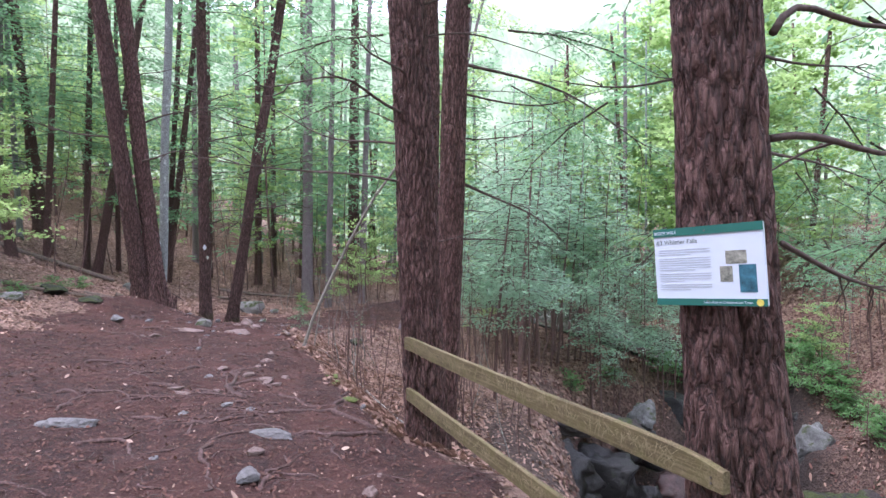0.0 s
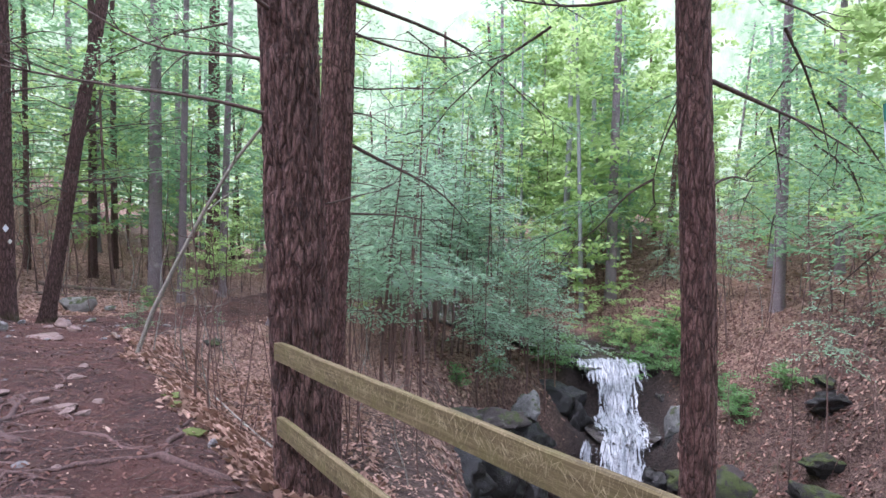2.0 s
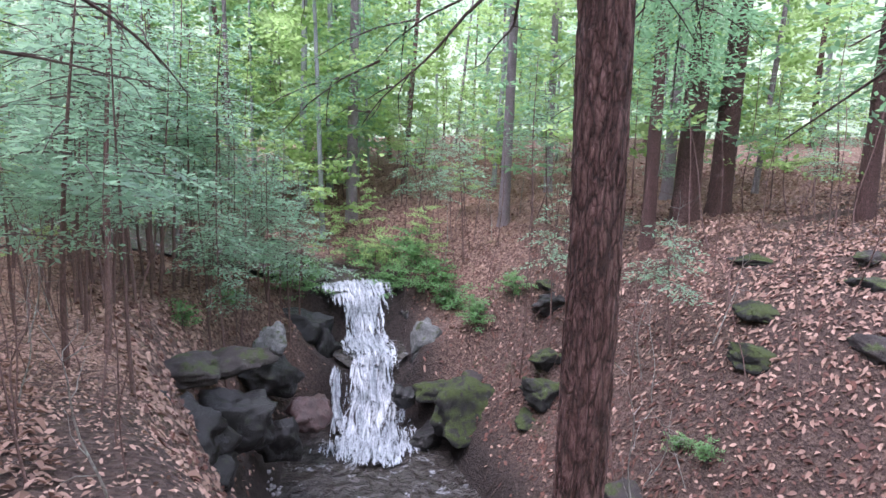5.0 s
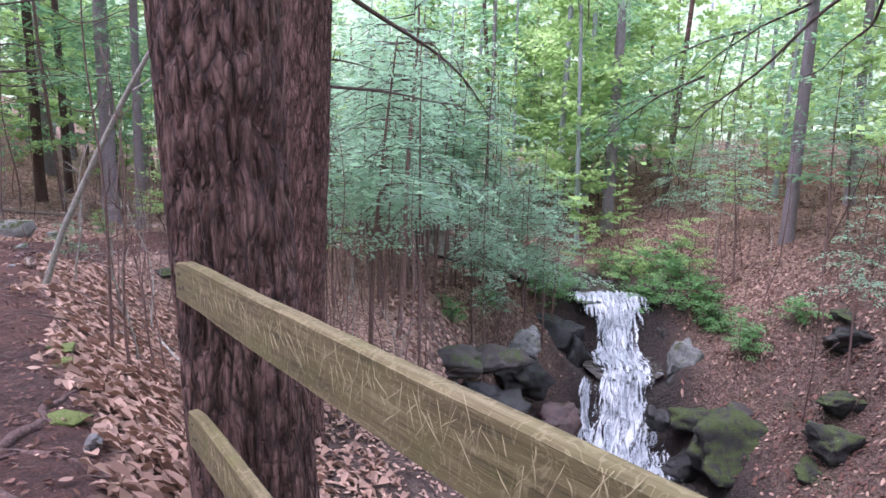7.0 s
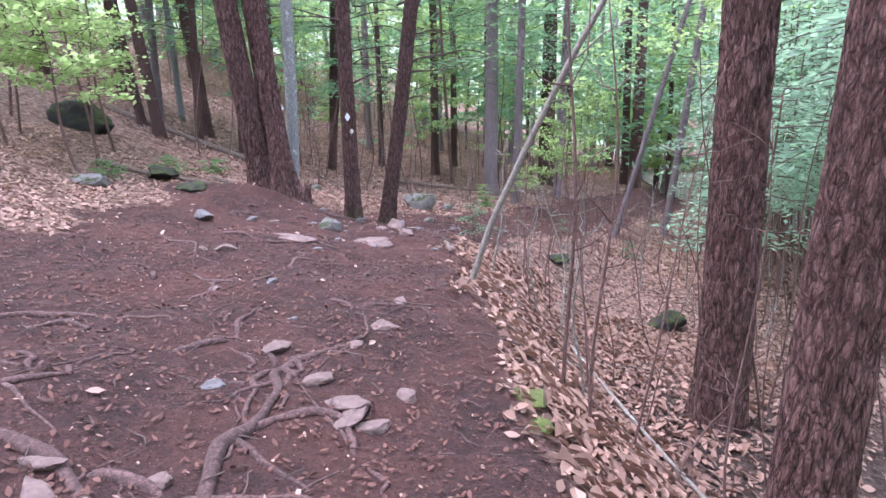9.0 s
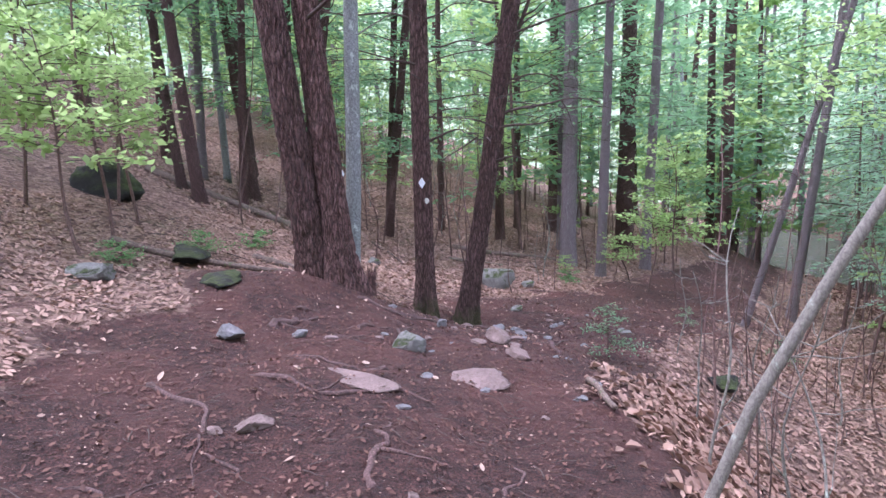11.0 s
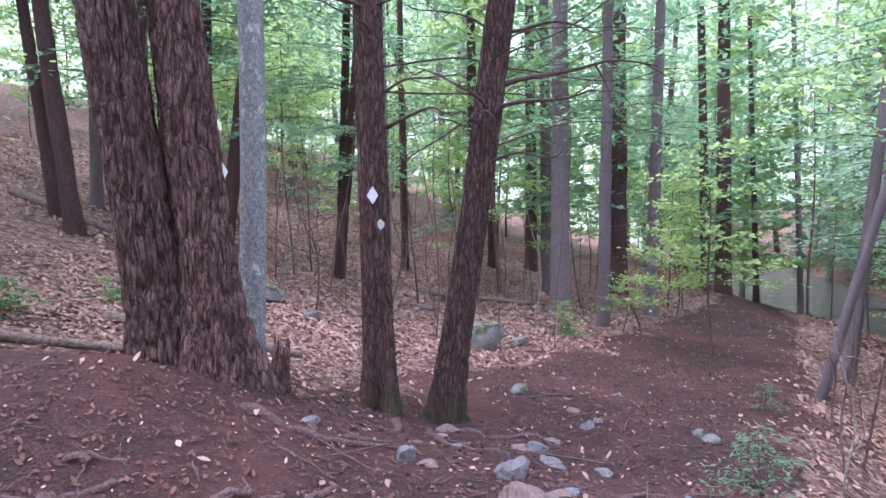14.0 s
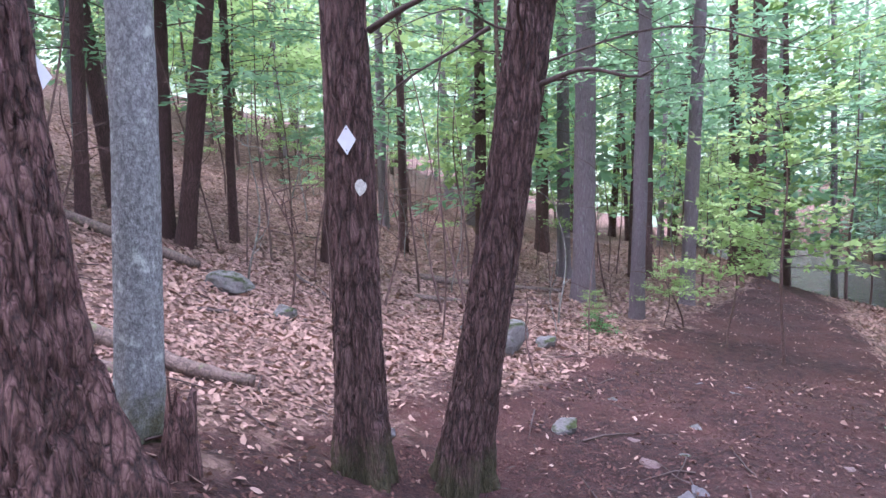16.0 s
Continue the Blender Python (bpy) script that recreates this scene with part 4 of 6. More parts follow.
for i, (x, y, z, turn, v, k) in enumerate(((-0.45, 0.7, 1.75, 100, 2, 0.7), (-0.7, 1.1, 1.45, 110, 0, 0.6), (0.7, 0.3, 2.3, 40, 2, 0.8), (1.3, 0.45, 2.2, 20, 0, 0.8), (0.5, 0.25, 1.8, 60, 2, 0.6), (1.0, 0.5, 3.2, 30, 1, 1.0), (0.4, 0.9, 2.9, 70, 0, 0.9),
                                             (1.9, 0.9, 2.7, 20, 1, 1.1), (-1.1, 0.7, 3.1, 130, 1, 0.9), (1.6, 1.2, 1.6, 50, 0, 0.8), (2.2, 1.0, 2.2, 30, 0, 1.0))):
    bough(brook_tree, x, y, z - zc, turn, v, k, 10 + 5 * (i % 3))
for x, y, z, turn, v, k in ((1.2, 0.6, 2.75, 40, 0, 0.9), (1.4, 0.8, 2.2, 70, 1, 0.9), (1.0, 0.7, 3.4, 20, 1, 1.0), (1.8, 0.5, 3.0, 0, 0, 1.0), (1.6, 0.2, 3.6, -10, 1, 0.9)):
    bough(sign_tree, x, y, z, turn, v, k)
for x, y, z, turn, v, k in ((1.2, 1.0, 5.9, 40, 1, 1.0), (2.6, 1.6, 5.2, 50, 0, 0.9), (4.0, 2.4, 5.1, 20, 0, 0.7), (-1.2, 0.4, 5.6, 170, 1, 1.1), (1.0, -0.3, 6.4, -20, 1, 1.2), (-0.9, -0.4, 6.3, 200, 1, 1.2)):
    bough(twin, x, y, z, turn, v, k)

fused = thing("hemlock_tree", -7.25, 14.25, G(-7.25, 14.25), "massive twin-stemmed hemlock leaning uphill with deep bark", "tree")
part("trunk", trunk_mesh("trunk", 14, 0.195, 0.14, (-0.105, -0.06), BARK, 96, 240, 0.12, 0.45, 6), fused, "", pose(-0.16, -0.12, 0))
part("trunk", trunk_mesh("trunk", 14, 0.19, 0.13, (-0.095, -0.02), BARK, 96, 240, 0.12, 0.75, 7, spread=0.4), fused, "", pose(0.13, 0.08, -0.1))
part("crown", CROWNS[0][0], fused, "drooping dark green needles", pose(-0.6, 0, 3.2, 0, 0, 40))
for a, b, r in (((-0.3, 0, 3.4), (1.6, -0.8, 3.6), 0.03), ((-0.4, 0, 3.9), (-2.6, -1.2, 4.3), 0.03), ((-0.3, 0.2, 4.4), (1.8, 0.4, 4.9), 0.025)):
    limb("branch", fused, a, b, r, rng, 0.15, 0, 4)
birch = near_tree(-7.4, 15.05, 13, 0.112, 0.08, (0.035, 0.0), "pale grey lichen-covered trunk beside the twin-stemmed hemlock", 8, BARK_LICHEN, 0.04, 0.35, 160, 48, None, "birch_tree")
for a, b, r in (((0.1, 0, 3.6), (1.2, 0.5, 4.6), 0.014), ((0.1, 0, 4.6), (-0.9, 0.6, 5.8), 0.014), ((0.15, 0, 5.2), (1.0, -0.5, 6.4), 0.014)):
    limb("branch", birch, a, b, r, rng, 0.08, 0, 4, BARK_GREY)
marked = near_tree(-6.66, 16.05, 15, 0.15, 0.1, (-0.005, 0.0), "hemlock trunk with a mossy foot bearing a white diamond marker", 9, BARK_MOSSED, relief=0.11, flare=0.6, spread=0.4, rows=260, seg=84, crown=1)
slant = near_tree(-6.11, 16.45, 15, 0.15, 0.1, (0.165, 0.0), "slanting hemlock trunk with dead lower branches and mossy foot", 10, BARK_MOSSED, relief=0.10, flare=0.6, spread=0.4, rows=240, seg=80, crown=1)
for tr, rows in ((marked, (((0.15, 0, 2.75), (1.0, -0.2, 2.8), 0.022), ((0.15, 0, 3.1), (0.9, 0.3, 3.2), 0.014), ((0.15, 0.1, 4.2), (1.4, -0.2, 3.9), 0.018), ((-0.1, 0, 4.6), (-1.8, -0.5, 4.9), 0.02), ((0.1, -0.1, 5.0), (2.0, -0.4, 5.3), 0.02), ((0, -0.1, 3.9), (-1.5, -0.7, 4.1), 0.016))),
                 (slant, (((0.45, 0, 2.6), (1.2, 0.0, 2.62), 0.022), ((0.5, 0, 3.1), (1.5, -0.1, 3.2), 0.028), ((0.55, 0, 3.3), (2.1, 0.3, 3.45), 0.03), ((0.6, 0, 3.9), (1.6, 0.1, 3.75), 0.022), ((0.25, 0, 3.0), (-0.35, -0.4, 2.5), 0.018), ((0.4, 0, 4.4), (2.8, -0.5, 4.7), 0.024), ((0.6, 0, 5.0), (-0.8, 0.2, 5.4), 0.02), ((0.48, 0, 3.55), (1.25, 0.1, 5.6), 0.055)))):
    for a, b, r in rows:
        limb("branch", tr, a, b, r, rng, 0.08, -0.05, 3)

for tr, n, lx, z0, z1 in ((slant, 20, 0.165, 2.7, 6.5), (marked, 14, 0.0, 2.9, 6.5), (fused, 6, -0.1, 4.0, 7.0), (rail_tree, 5, -0.05, 3.2, 6.0), (third, 6, 0.0, 4.0, 7.5)):
    for i in range(n):
        zz, az, ln = rng.uniform(z0, z1), rng.uniform(-2.4, 1.2), rng.uniform(1.0, 2.8)
        limb("branch", tr, (lx * zz, 0, zz), (lx * zz + ln * math.cos(az), ln * math.sin(az), zz + rng.uniform(-0.3, 0.25)), rng.uniform(0.009, 0.018), rng, 0.1, -0.1, 5)

# Leaning bare sapling beside the trail.
sap = thing("leaning_sapling", -2.65, 10.93, G(-2.65, 10.93), "bare grey sapling leaning far over beside the trail", "sapling")
part("trunk", mesh("trunk", *tube([(-0.05, 0, -0.3), (0, 0, 0), (0.2, 0.02, 0.6), (0.52, 0.03, 1.3), (0.92, 0.03, 2.1), (1.35, 0.0, 2.85), (1.9, 0.0, 3.6), (2.6, 0.1, 4.4), (3.4, 0.2, 5.2)], [0.036, 0.034, 0.032, 0.03, 0.028, 0.025, 0.022, 0.017, 0.008], 12), BARK_GREY), sap)
limb("branch", sap, (0.92, 0.03, 2.1), (1.5, 0.6, 2.5), 0.012, rng, 0.05, 0, 3, BARK_GREY)
limb("branch", sap, (1.35, 0, 2.85), (1.6, -0.7, 3.4), 0.012, rng, 0.05, 0, 3, BARK_GREY)

# ---- rails, sign and markers ----
def rail(x0, y0, z0, x1, y1, z1, label):
    """A sawn board with a rounded top end, nailed to two trunks."""
    a, b = Vector((x0, y0, z0)), Vector((x1, y1, z1))
    ln = (b - a).length
    bm = bmesh.new()
    hh, th = 0.068, 0.02
    prof, n = [], 40
    for i in range(n + 1):
        s = i / n * ln
        k = 1 - 0.25 * math.exp(-s / 0.05) - 0.6 * math.exp(-(ln - s) / 0.16)
        wob = 0.006 * noise.noise((s * 2.1, 3, 0)) + 0.003 * noise.noise((s * 9, 1, 0))
        sagz = -0.012 * math.sin(math.pi * i / n)
        prof.append([bm.verts.new((s, y, z)) for y, z in ((-th, -hh + wob + sagz), (th, -hh + wob + sagz), (th, hh * k - 0.006 + wob + sagz), (th * 0.6, hh * k + wob + sagz), (-th * 0.6, hh * k + wob + sagz), (-th, hh * k - 0.006 + wob + sagz))])
    for p, q in zip(prof[:-1], prof[1:]):
        for j in range(6):
            bm.faces.new((p[j], p[(j + 1) % 6], q[(j + 1) % 6], q[j]))
    bm.faces.new(prof[0][::-1])
    bm.faces.new(prof[-1])
    bmesh.ops.recalc_face_normals(bm, faces=bm.faces[:])
    me = bpy.data.meshes.new("rail")
    bm.to_mesh(me)
    bm.free()
    me.materials.append(RAIL)
    ob = new("fence_rail", me)
    d = (b - a).normalized()
    side = Vector((0, 0, 1)).cross(d).normalized()
    up = d.cross(side)
    ob.matrix_basis = Matrix(((d.x, side.x, up.x, a.x), (d.y, side.y, up.y, a.y), (d.z, side.z, up.z, a.z), (0, 0, 0, 1)))
    tagged(ob, label, "fence rail", "rails of the fence")
    rc = np.random.RandomState(int(z0 * 100) + 5)
    cuts, s = [], 0.22
    while s < ln - 0.25:
        for k in range(rc.randint(1, 4)):
            a0, half, zz = rc.choice((-1, 1)) * rc.uniform(0.5, 1.5), rc.uniform(0.014, 0.05), rc.uniform(-0.03, 0.03)
            p0 = np.array((s - half * math.cos(a0), -th - 0.0006, zz - half * math.sin(a0)))
            p1 = np.array((s + half * math.cos(a0), -th - 0.0006, zz + half * math.sin(a0)))
            cuts.append(tube(wander(p0, p1, 4, 0.003, rc) * np.array((1, 0, 1)) + np.array((0, -th + 0.0008, 0)), np.array((0.0008, 0.0018, 0.0016, 0.0008)), 5))
        s += rc.uniform(0.008, 0.035)
    tagged(part("carving", mesh("carving", *join(cuts), CARVED), ob, "pale scratched marks"), kind="stuff")
    nail = mesh("nail", *tube([(0, 0, 0), (0, 0.004, 0)], [0.006, 0.005], 8), METAL, False)
    for s, z in ((0.05, 0.02), (0.09, -0.02), (0.05, -0.03), (ln - 0.06, -0.015), (ln - 0.06, -0.04)):
        part("nail", nail, ob, "dark nail head", pose(s, -0.0235, z))
    return ob


rail(-0.37, 6.03, 0.55, 1.205, 2.48, 0.65, "weathered greenish wooden top rail nailed to two trunks")
rail(-0.35, 6.02, 0.02, 1.16, 2.5, 0.05, "weathered wooden lower rail nailed to two trunks")


def lettering(body, size, material, name, mat, parent, width=None, label=""):
    c = bpy.data.curves.new(name, "FONT")
    c.body, c.size, c.extrude = body, size, 0.0004
    tmp = bpy.data.objects.new(name, c)
    me = bpy.data.meshes.new_from_object(tmp)
    bpy.data.objects.remove(tmp)
    if width:
        xs = [v.co.x for v in me.vertices]
        k = width / (max(xs) - min(xs))
        for v in me.vertices:
            v.co.x *= k
    me.materials.clear()
    me.materials.append(material)
    return part(name, me, parent, label, mat)


SW, SH = 0.475, 0.346
sign = thing("trail_sign", 1.175, 2.585, 1.362, "white and green information board nailed to a hemlock trunk", "sign", "", math.degrees(math.atan2(-0.36, 0.31)))
sign.matrix_basis = sign.matrix_basis @ pose(0, 0, 0, 0, -4.5, 0)
flat = lambda x, z, y=-0.012: pose(x, y, z, 90)
part("board", box_mesh("board", SW, 0.016, SH, SIGN_WHITE, 0.003, (0, 0, SH / 2)), sign)
part("header_band", box_mesh("header_band", SW, 0.003, 0.036, SIGN_GREEN, 0, (0, -0.0105, SH - 0.018)), sign, "dark green band")
part("footer_band", box_mesh("footer_band", SW, 0.003, 0.030, SIGN_GREEN, 0, (0, -0.0105, 0.015)), sign, "dark green band")
lettering("BROOK WALK", 0.02, SIGN_WHITE, "heading", flat(-SW / 2 + 0.006, SH - 0.026, -0.0126), sign, 0.105, "white capital letters")
lettering("#3 Whittier Falls", 0.029, SIGN_DARK, "title", flat(-SW / 2 + 0.012, SH - 0.072, -0.0086), sign, 0.19, "dark title letters")
lettering("Lakes Region Conservation Trust", 0.015, SIGN_WHITE, "footer", flat(-0.02, 0.010, -0.0126), sign, 0.2, "white letters")
rl = np.random.RandomState(3)
z = SH - 0.088
for i in range(16):
    z -= 0.0105 if i not in (3, 9, 13) else 0.017
    w = 0.235 if i not in (2, 8, 12, 15) else rl.uniform(0.08, 0.2)
    part("text_line", box_mesh("text_line", w, 0.001, 0.003, SIGN_INK, 0, (-SW / 2 + 0.022 + w / 2, -0.009, z)), sign, "grey line of small print")
for nm, x, z, w, h, mm in (("photo", 0.125, 0.205, 0.085, 0.055, SIGN_PHOTO), ("photo", 0.082, 0.135, 0.052, 0.066, SIGN_PHOTO), ("picture", 0.168, 0.115, 0.068, 0.115, SIGN_BLUE)):
    part(nm, box_mesh(nm, w, 0.001, h, mm, 0, (x, -0.009, z)), sign)
disc = mesh("emblem", *tube([(0, 0, 0), (0, -0.001, 0)], [0.014, 0.014], 20), SIGN_YELLOW, False)
part("emblem", disc, sign, "round yellow emblem", pose(0.21, -0.0122, 0.015))
screw = mesh("screw", *tube([(0, 0, 0), (0, -0.004, 0)], [0.005, 0.004], 8), METAL, False)
for x, z in ((0.0, SH - 0.02), (0.0, 0.02)):
    part("screw", screw, sign, "", pose(x, -0.0105, z))


def diamond(x, y, z, turn, w, h):
    """A thin diamond plate with two nails."""
    v = [(0, 0, h / 2), (w / 2, 0, 0), (0, 0, -h / 2), (-w / 2, 0, 0)]
    v = v + [(a, 0.003, c) for a, _, c in v]
    f = [(0, 3, 2, 1), (4, 5, 6, 7)] + [(i, (i + 1) % 4, 4 + (i + 1) % 4, 4 + i) for i in range(4)]
    ob = thing("trail_marker", x, y, z, "white metal diamond marker nailed to a trunk", "trail marker", "diamond markers", turn)
    part("plate", mesh("plate", v, f, BLAZE, False), ob)
    nl = mesh("nail", *tube([(0, 0, 0), (0, -0.004, 0)], [0.004, 0.004], 8), METAL, False)
    for zz in (h * 0.36, -h * 0.36):
        part("nail", nl, ob, "", pose(0, 0, zz))
    return ob


diamond(-6.60, 15.885, 1.30, 10, 0.115, 0.175)
diamond(-7.14, 14.44, 1.44, 72, 0.115, 0.175)
rd = np.random.RandomState(8)
dv = [(0.032 * math.cos(a) * rd.uniform(0.8, 1.15), 0.0, 0.05 * math.sin(a) * rd.uniform(0.85, 1.1)) for a in np.linspace(0, 6.283, 14, endpoint=False)]
dv = dv + [(a, 0.02, c) for a, _, c in dv]
daub = mesh("paint_spot", dv, [tuple(range(14))[::-1]] + [(i, (i + 1) % 14, 14 + (i + 1) % 14, 14 + i) for i in range(14)], DAUB, False)
solo("paint_spot", daub, -6.53, 15.905, 1.02, "worn white paint spot on a trunk", "trail marker", "", 14)

# ---- stones, roots and logs on and beside the trail ----
def stone(x, y, size, mat, label, seed, turn=0, sink=0.35, name="stone", flat=0.0, cat="stone", group="stones in the trail"):
    solo(name, rock_mesh(name, seed, size, mat, 0.3, flat), x, y, G(x, y) - 0.05 * float(trodden_at(np.array(x), np.array(y))) + size[2] * (1 - 2 * sink), label, cat, group, turn)


stone(-3.45, 5.28, (0.40, 0.17, 0.09), STONE, "flat pale stone set in the dirt trail", 31, 8, 0.45)
stone(-1.58, 5.35, (0.29, 0.13, 0.085), STONE, "flat pale stone set in the dirt trail", 32, -4, 0.4)
stone(-1.46, 4.36, (0.13, 0.10, 0.07), STONE, "small pale rounded stone in the dirt", 33, 40)
stone(-1.55, 4.8, (0.10, 0.06, 0.05), STONE_WARM, "small brown stone in the dirt", 34, 10)
stone(-0.5, 4.2, (0.08, 0.06, 0.05), STONE_WARM, "small brown stone in the dirt", 35, 60)
stone(-5.2, 11.45, (0.62, 0.17, 0.06), STONE_WARM, "long flat buff-grey rock bedded in the trail", 36, 172, 0.68, flat=0.5)
stone(-4.5, 12.32, (0.4, 0.28, 0.09), STONE_WARM, "flat buff rock slab on the trail", 37, 20, 0.5, flat=0.4)
stone(-5.35, 12.8, (0.25, 0.17, 0.15), MOSSY, "squat grey-green stone in the trail", 38, -20, 0.3)
stone(-4.75, 13.85, (0.28, 0.14, 0.12), STONE_WARM, "buff broken stone beside the trail", 39, -25, 0.3)
stone(-4.35, 13.3, (0.25, 0.10, 0.09), STONE_WARM, "buff broken stone at the trail's edge", 40, -40, 0.3)
stone(-4.95, 14.4, (0.16, 0.12, 0.09), STONE, "grey broken stone beside the trail", 41, 30, 0.3)
stone(-6.65, 11.7, (0.14, 0.11, 0.10), STONE, "small pale stone in dark soil", 42, 30, 0.2)
stone(-6.3, 12.3, (0.09, 0.08, 0.06), STONE, "small pale stone in dark soil", 43, 70, 0.2)
stone(-5.2, 10.35, (0.14, 0.10, 0.06), STONE_WARM, "small warm stone in the trail", 44, 70, 0.35)
stone(-6.9, 20.5, (0.5, 0.42, 0.42), MOSSY, "squarish mossy boulder behind the trees", 45, 15, 0.28, "boulder", 0.6, "rock", "boulders in the wood")
stone(-6.3, 21.3, (0.25, 0.2, 0.14), MOSSY, "small mossy rock on the leaf litter", 46, 50, 0.3, "boulder", 0, "rock", "boulders in the wood")
stone(-10.6, 19.6, (0.42, 0.3, 0.24), MOSSY, "low mossy rock among fallen leaves", 47, 20, 0.3, "boulder", 0, "rock", "boulders in the wood")
stone(-9.4, 19.2, (0.26, 0.2, 0.14), MOSSY, "mossy rock among fallen leaves", 48, 80, 0.3, "boulder", 0, "rock", "boulders in the wood")
stone(-9.5, 13.9, (0.75, 0.32, 0.2), MOSSIER, "long mossy rock beside the trail", 49, 150, 0.3, "boulder", 0, "rock", "boulders in the wood")
stone(-9.2, 12.2, (0.5, 0.3, 0.16), MOSSY, "mossy rock in the leaf litter", 50, 160, 0.3, "boulder", 0, "rock", "boulders in the wood")
stone(-8.0, 13.0, (0.5, 0.28, 0.12), MOSSIER, "mossy hump of rock by the trail", 51, 130, 0.35, "boulder", 0, "rock", "boulders in the wood")
# Rock shape standing for a dark hollow log.
stone(-13.4, 15.6, (0.9, 0.5, 0.5), MOSSIER, "dark mossy mound standing for a hollow rotten log on the slope", 52, 10, 0.3, "boulder", 0, "rock", "boulders in the wood")
stone(-2.3, 15.2, (0.3, 0.2, 0.13), MOSSIER, "green mossy stone on the bank", 53, 30, 0.3, "boulder", 0, "rock", "boulders in the wood")
stone(-0.6, 14.2, (0.4, 0.3, 0.2), MOSSIER, "green mossy stone on the bank", 54, 60, 0.3, "boulder", 0, "rock", "boulders in the wood")
for x, y, k, sd in ((-1.62, 8.35, 0.17, 55), (-1.1, 7.0, 0.13, 56), (-1.5, 8.1, 0.1, 155)):
    stone(x, y, (k, k * 0.8, 0.04), CUSHION, "low cushion of green moss at the trail's edge", sd, 100 + sd, 0.4, "moss_cushion", 0.0, "moss", "moss cushions")
stone(-0.92, 6.75, (0.09, 0.06, 0.05), STONE, "pale stone in the leaves at the trail's edge", 156, 100, 0.3)
stone(-5.0, 15.5, (0.12, 0.09, 0.08), STONE, "grey stone on the lower trail", 57, 10, 0.3)
stone(-5.55, 17.6, (0.16, 0.12, 0.1), MOSSY, "mossy grey stone beside the lower trail", 58, 60, 0.3)
stone(-5.65, 14.35, (0.1, 0.08, 0.07), STONE, "pale pointed stone by the tree roots", 59, 60, 0.2)
stone(-2.35, 7.75, (0.16, 0.08, 0.05), STONE_WARM, "flat buff stone among the roots", 60, 100, 0.35)
stone(-2.7, 8.9, (0.13, 0.1, 0.04), STONE_WARM, "flat buff stone in the trail", 61, 20, 0.35)
for i, (x, y, a, b) in enumerate(((-2.43, 7.84, 0.17, 0.1), (-2.24, 7.75, 0.1, 0.06), (-3.18, 8.35, 0.13, 0.09), (-2.19, 8.07, 0.08, 0.06), (-3.01, 6.70, 0.16, 0.06), (-3.14, 6.83, 0.11, 0.05), (-2.70, 8.01, 0.12, 0.07), (-5.51, 14.38, 0.1, 0.08), (-4.52, 13.77, 0.2, 0.08), (-4.90, 13.57, 0.12, 0.08), (-4.62, 14.18, 0.16, 0.07), (-3.41, 17.92, 0.1, 0.07), (-4.90, 17.28, 0.12, 0.1), (-4.35, 20.90, 0.1, 0.06), (-5.75, 12.93, 0.06, 0.05), (-5.42, 13.43, 0.05, 0.05))):
    stone(x, y, (a, b, 0.045), STONE_WARM, "flat buff stone bedded in the trail", 160 + i, 40 * i, 0.42, flat=0.5)
rs = np.random.RandomState(22)
for i in range(26):
    y = rs.uniform(15, 23)
    x = np.interp(y, [15, 19, 23], [-5.0, -4.3, -3.0]) + rs.normal(0, 0.8)
    k = rs.uniform(0.04, 0.11)
    stone(x, y, (k * 1.4, k, k * 0.6), (STONE, STONE_WARM, MOSSY)[i % 3], "broken stone on the lower trail", 110 + i % 9, rs.uniform(0, 360), 0.4)
rs = np.random.RandomState(21)
for i in range(34):
    y = rs.uniform(4, 16)
    x = np.interp(y, [0, 4, 7.5, 10.5, 13.2, 16], [-0.7, -1.2, -2.4, -3.7, -4.6, -5]) + rs.normal(0, 0.9)
    if float(nearest(EDGE, np.array(x), np.array(y))[1]) > 0:
        continue
    k = rs.uniform(0.025, 0.07)
    stone(x, y, (k * 1.3, k, k * 0.6), STONE if i % 3 else STONE_WARM, "small loose stone on the dirt trail", 100 + i % 7, rs.uniform(0, 360), 0.45)


def root(pts, r, seed, label="bare tree root winding across the dirt trail"):
    rg = np.random.RandomState(seed)
    pts = np.array(pts, float)
    t = np.linspace(0, 1, len(pts))
    s = np.linspace(0, 1, 26)
    x, y = np.interp(s, t, pts[:, 0]), np.interp(s, t, pts[:, 1])
    x += 0.03 * np.sin(s * 14 + seed) + 0.012 * np.sin(s * 37)
    y += 0.03 * np.cos(s * 11 + seed)
    rad = 0.88 * r * (1 - 0.72 * s) * (1 + 0.2 * np.sin(s * 21 + seed))
    z = height(x, y) - 0.05 * trodden_at(x, y) + rad * 0.2 - 0.02 * (np.sin(s * 9 + seed) > 0.75) - 0.05 * (s > 0.96) - 0.03 * (s < 0.04)
    pcs = [tube(np.stack([x, y, z], 1), rad, 9)]
    for k in (8, 15):
        d = rg.normal(0, 0.16, 2)
        xx, yy = x[k] + d[0] * np.linspace(0, 2, 7), y[k] + d[1] * np.linspace(0, 2, 7)
        xx += 0.02 * np.sin(np.arange(7) * 1.7)
        rr = rad[k] * np.linspace(0.6, 0.15, 7)
        pcs.append(tube(np.stack([xx, yy, height(xx, yy) - 0.05 * trodden_at(xx, yy) + rr * 0.2], 1), rr, 6))
    tagged(new("tree_root", mesh("tree_root", *join(pcs), ROOT)), label, "root", "roots across the trail")


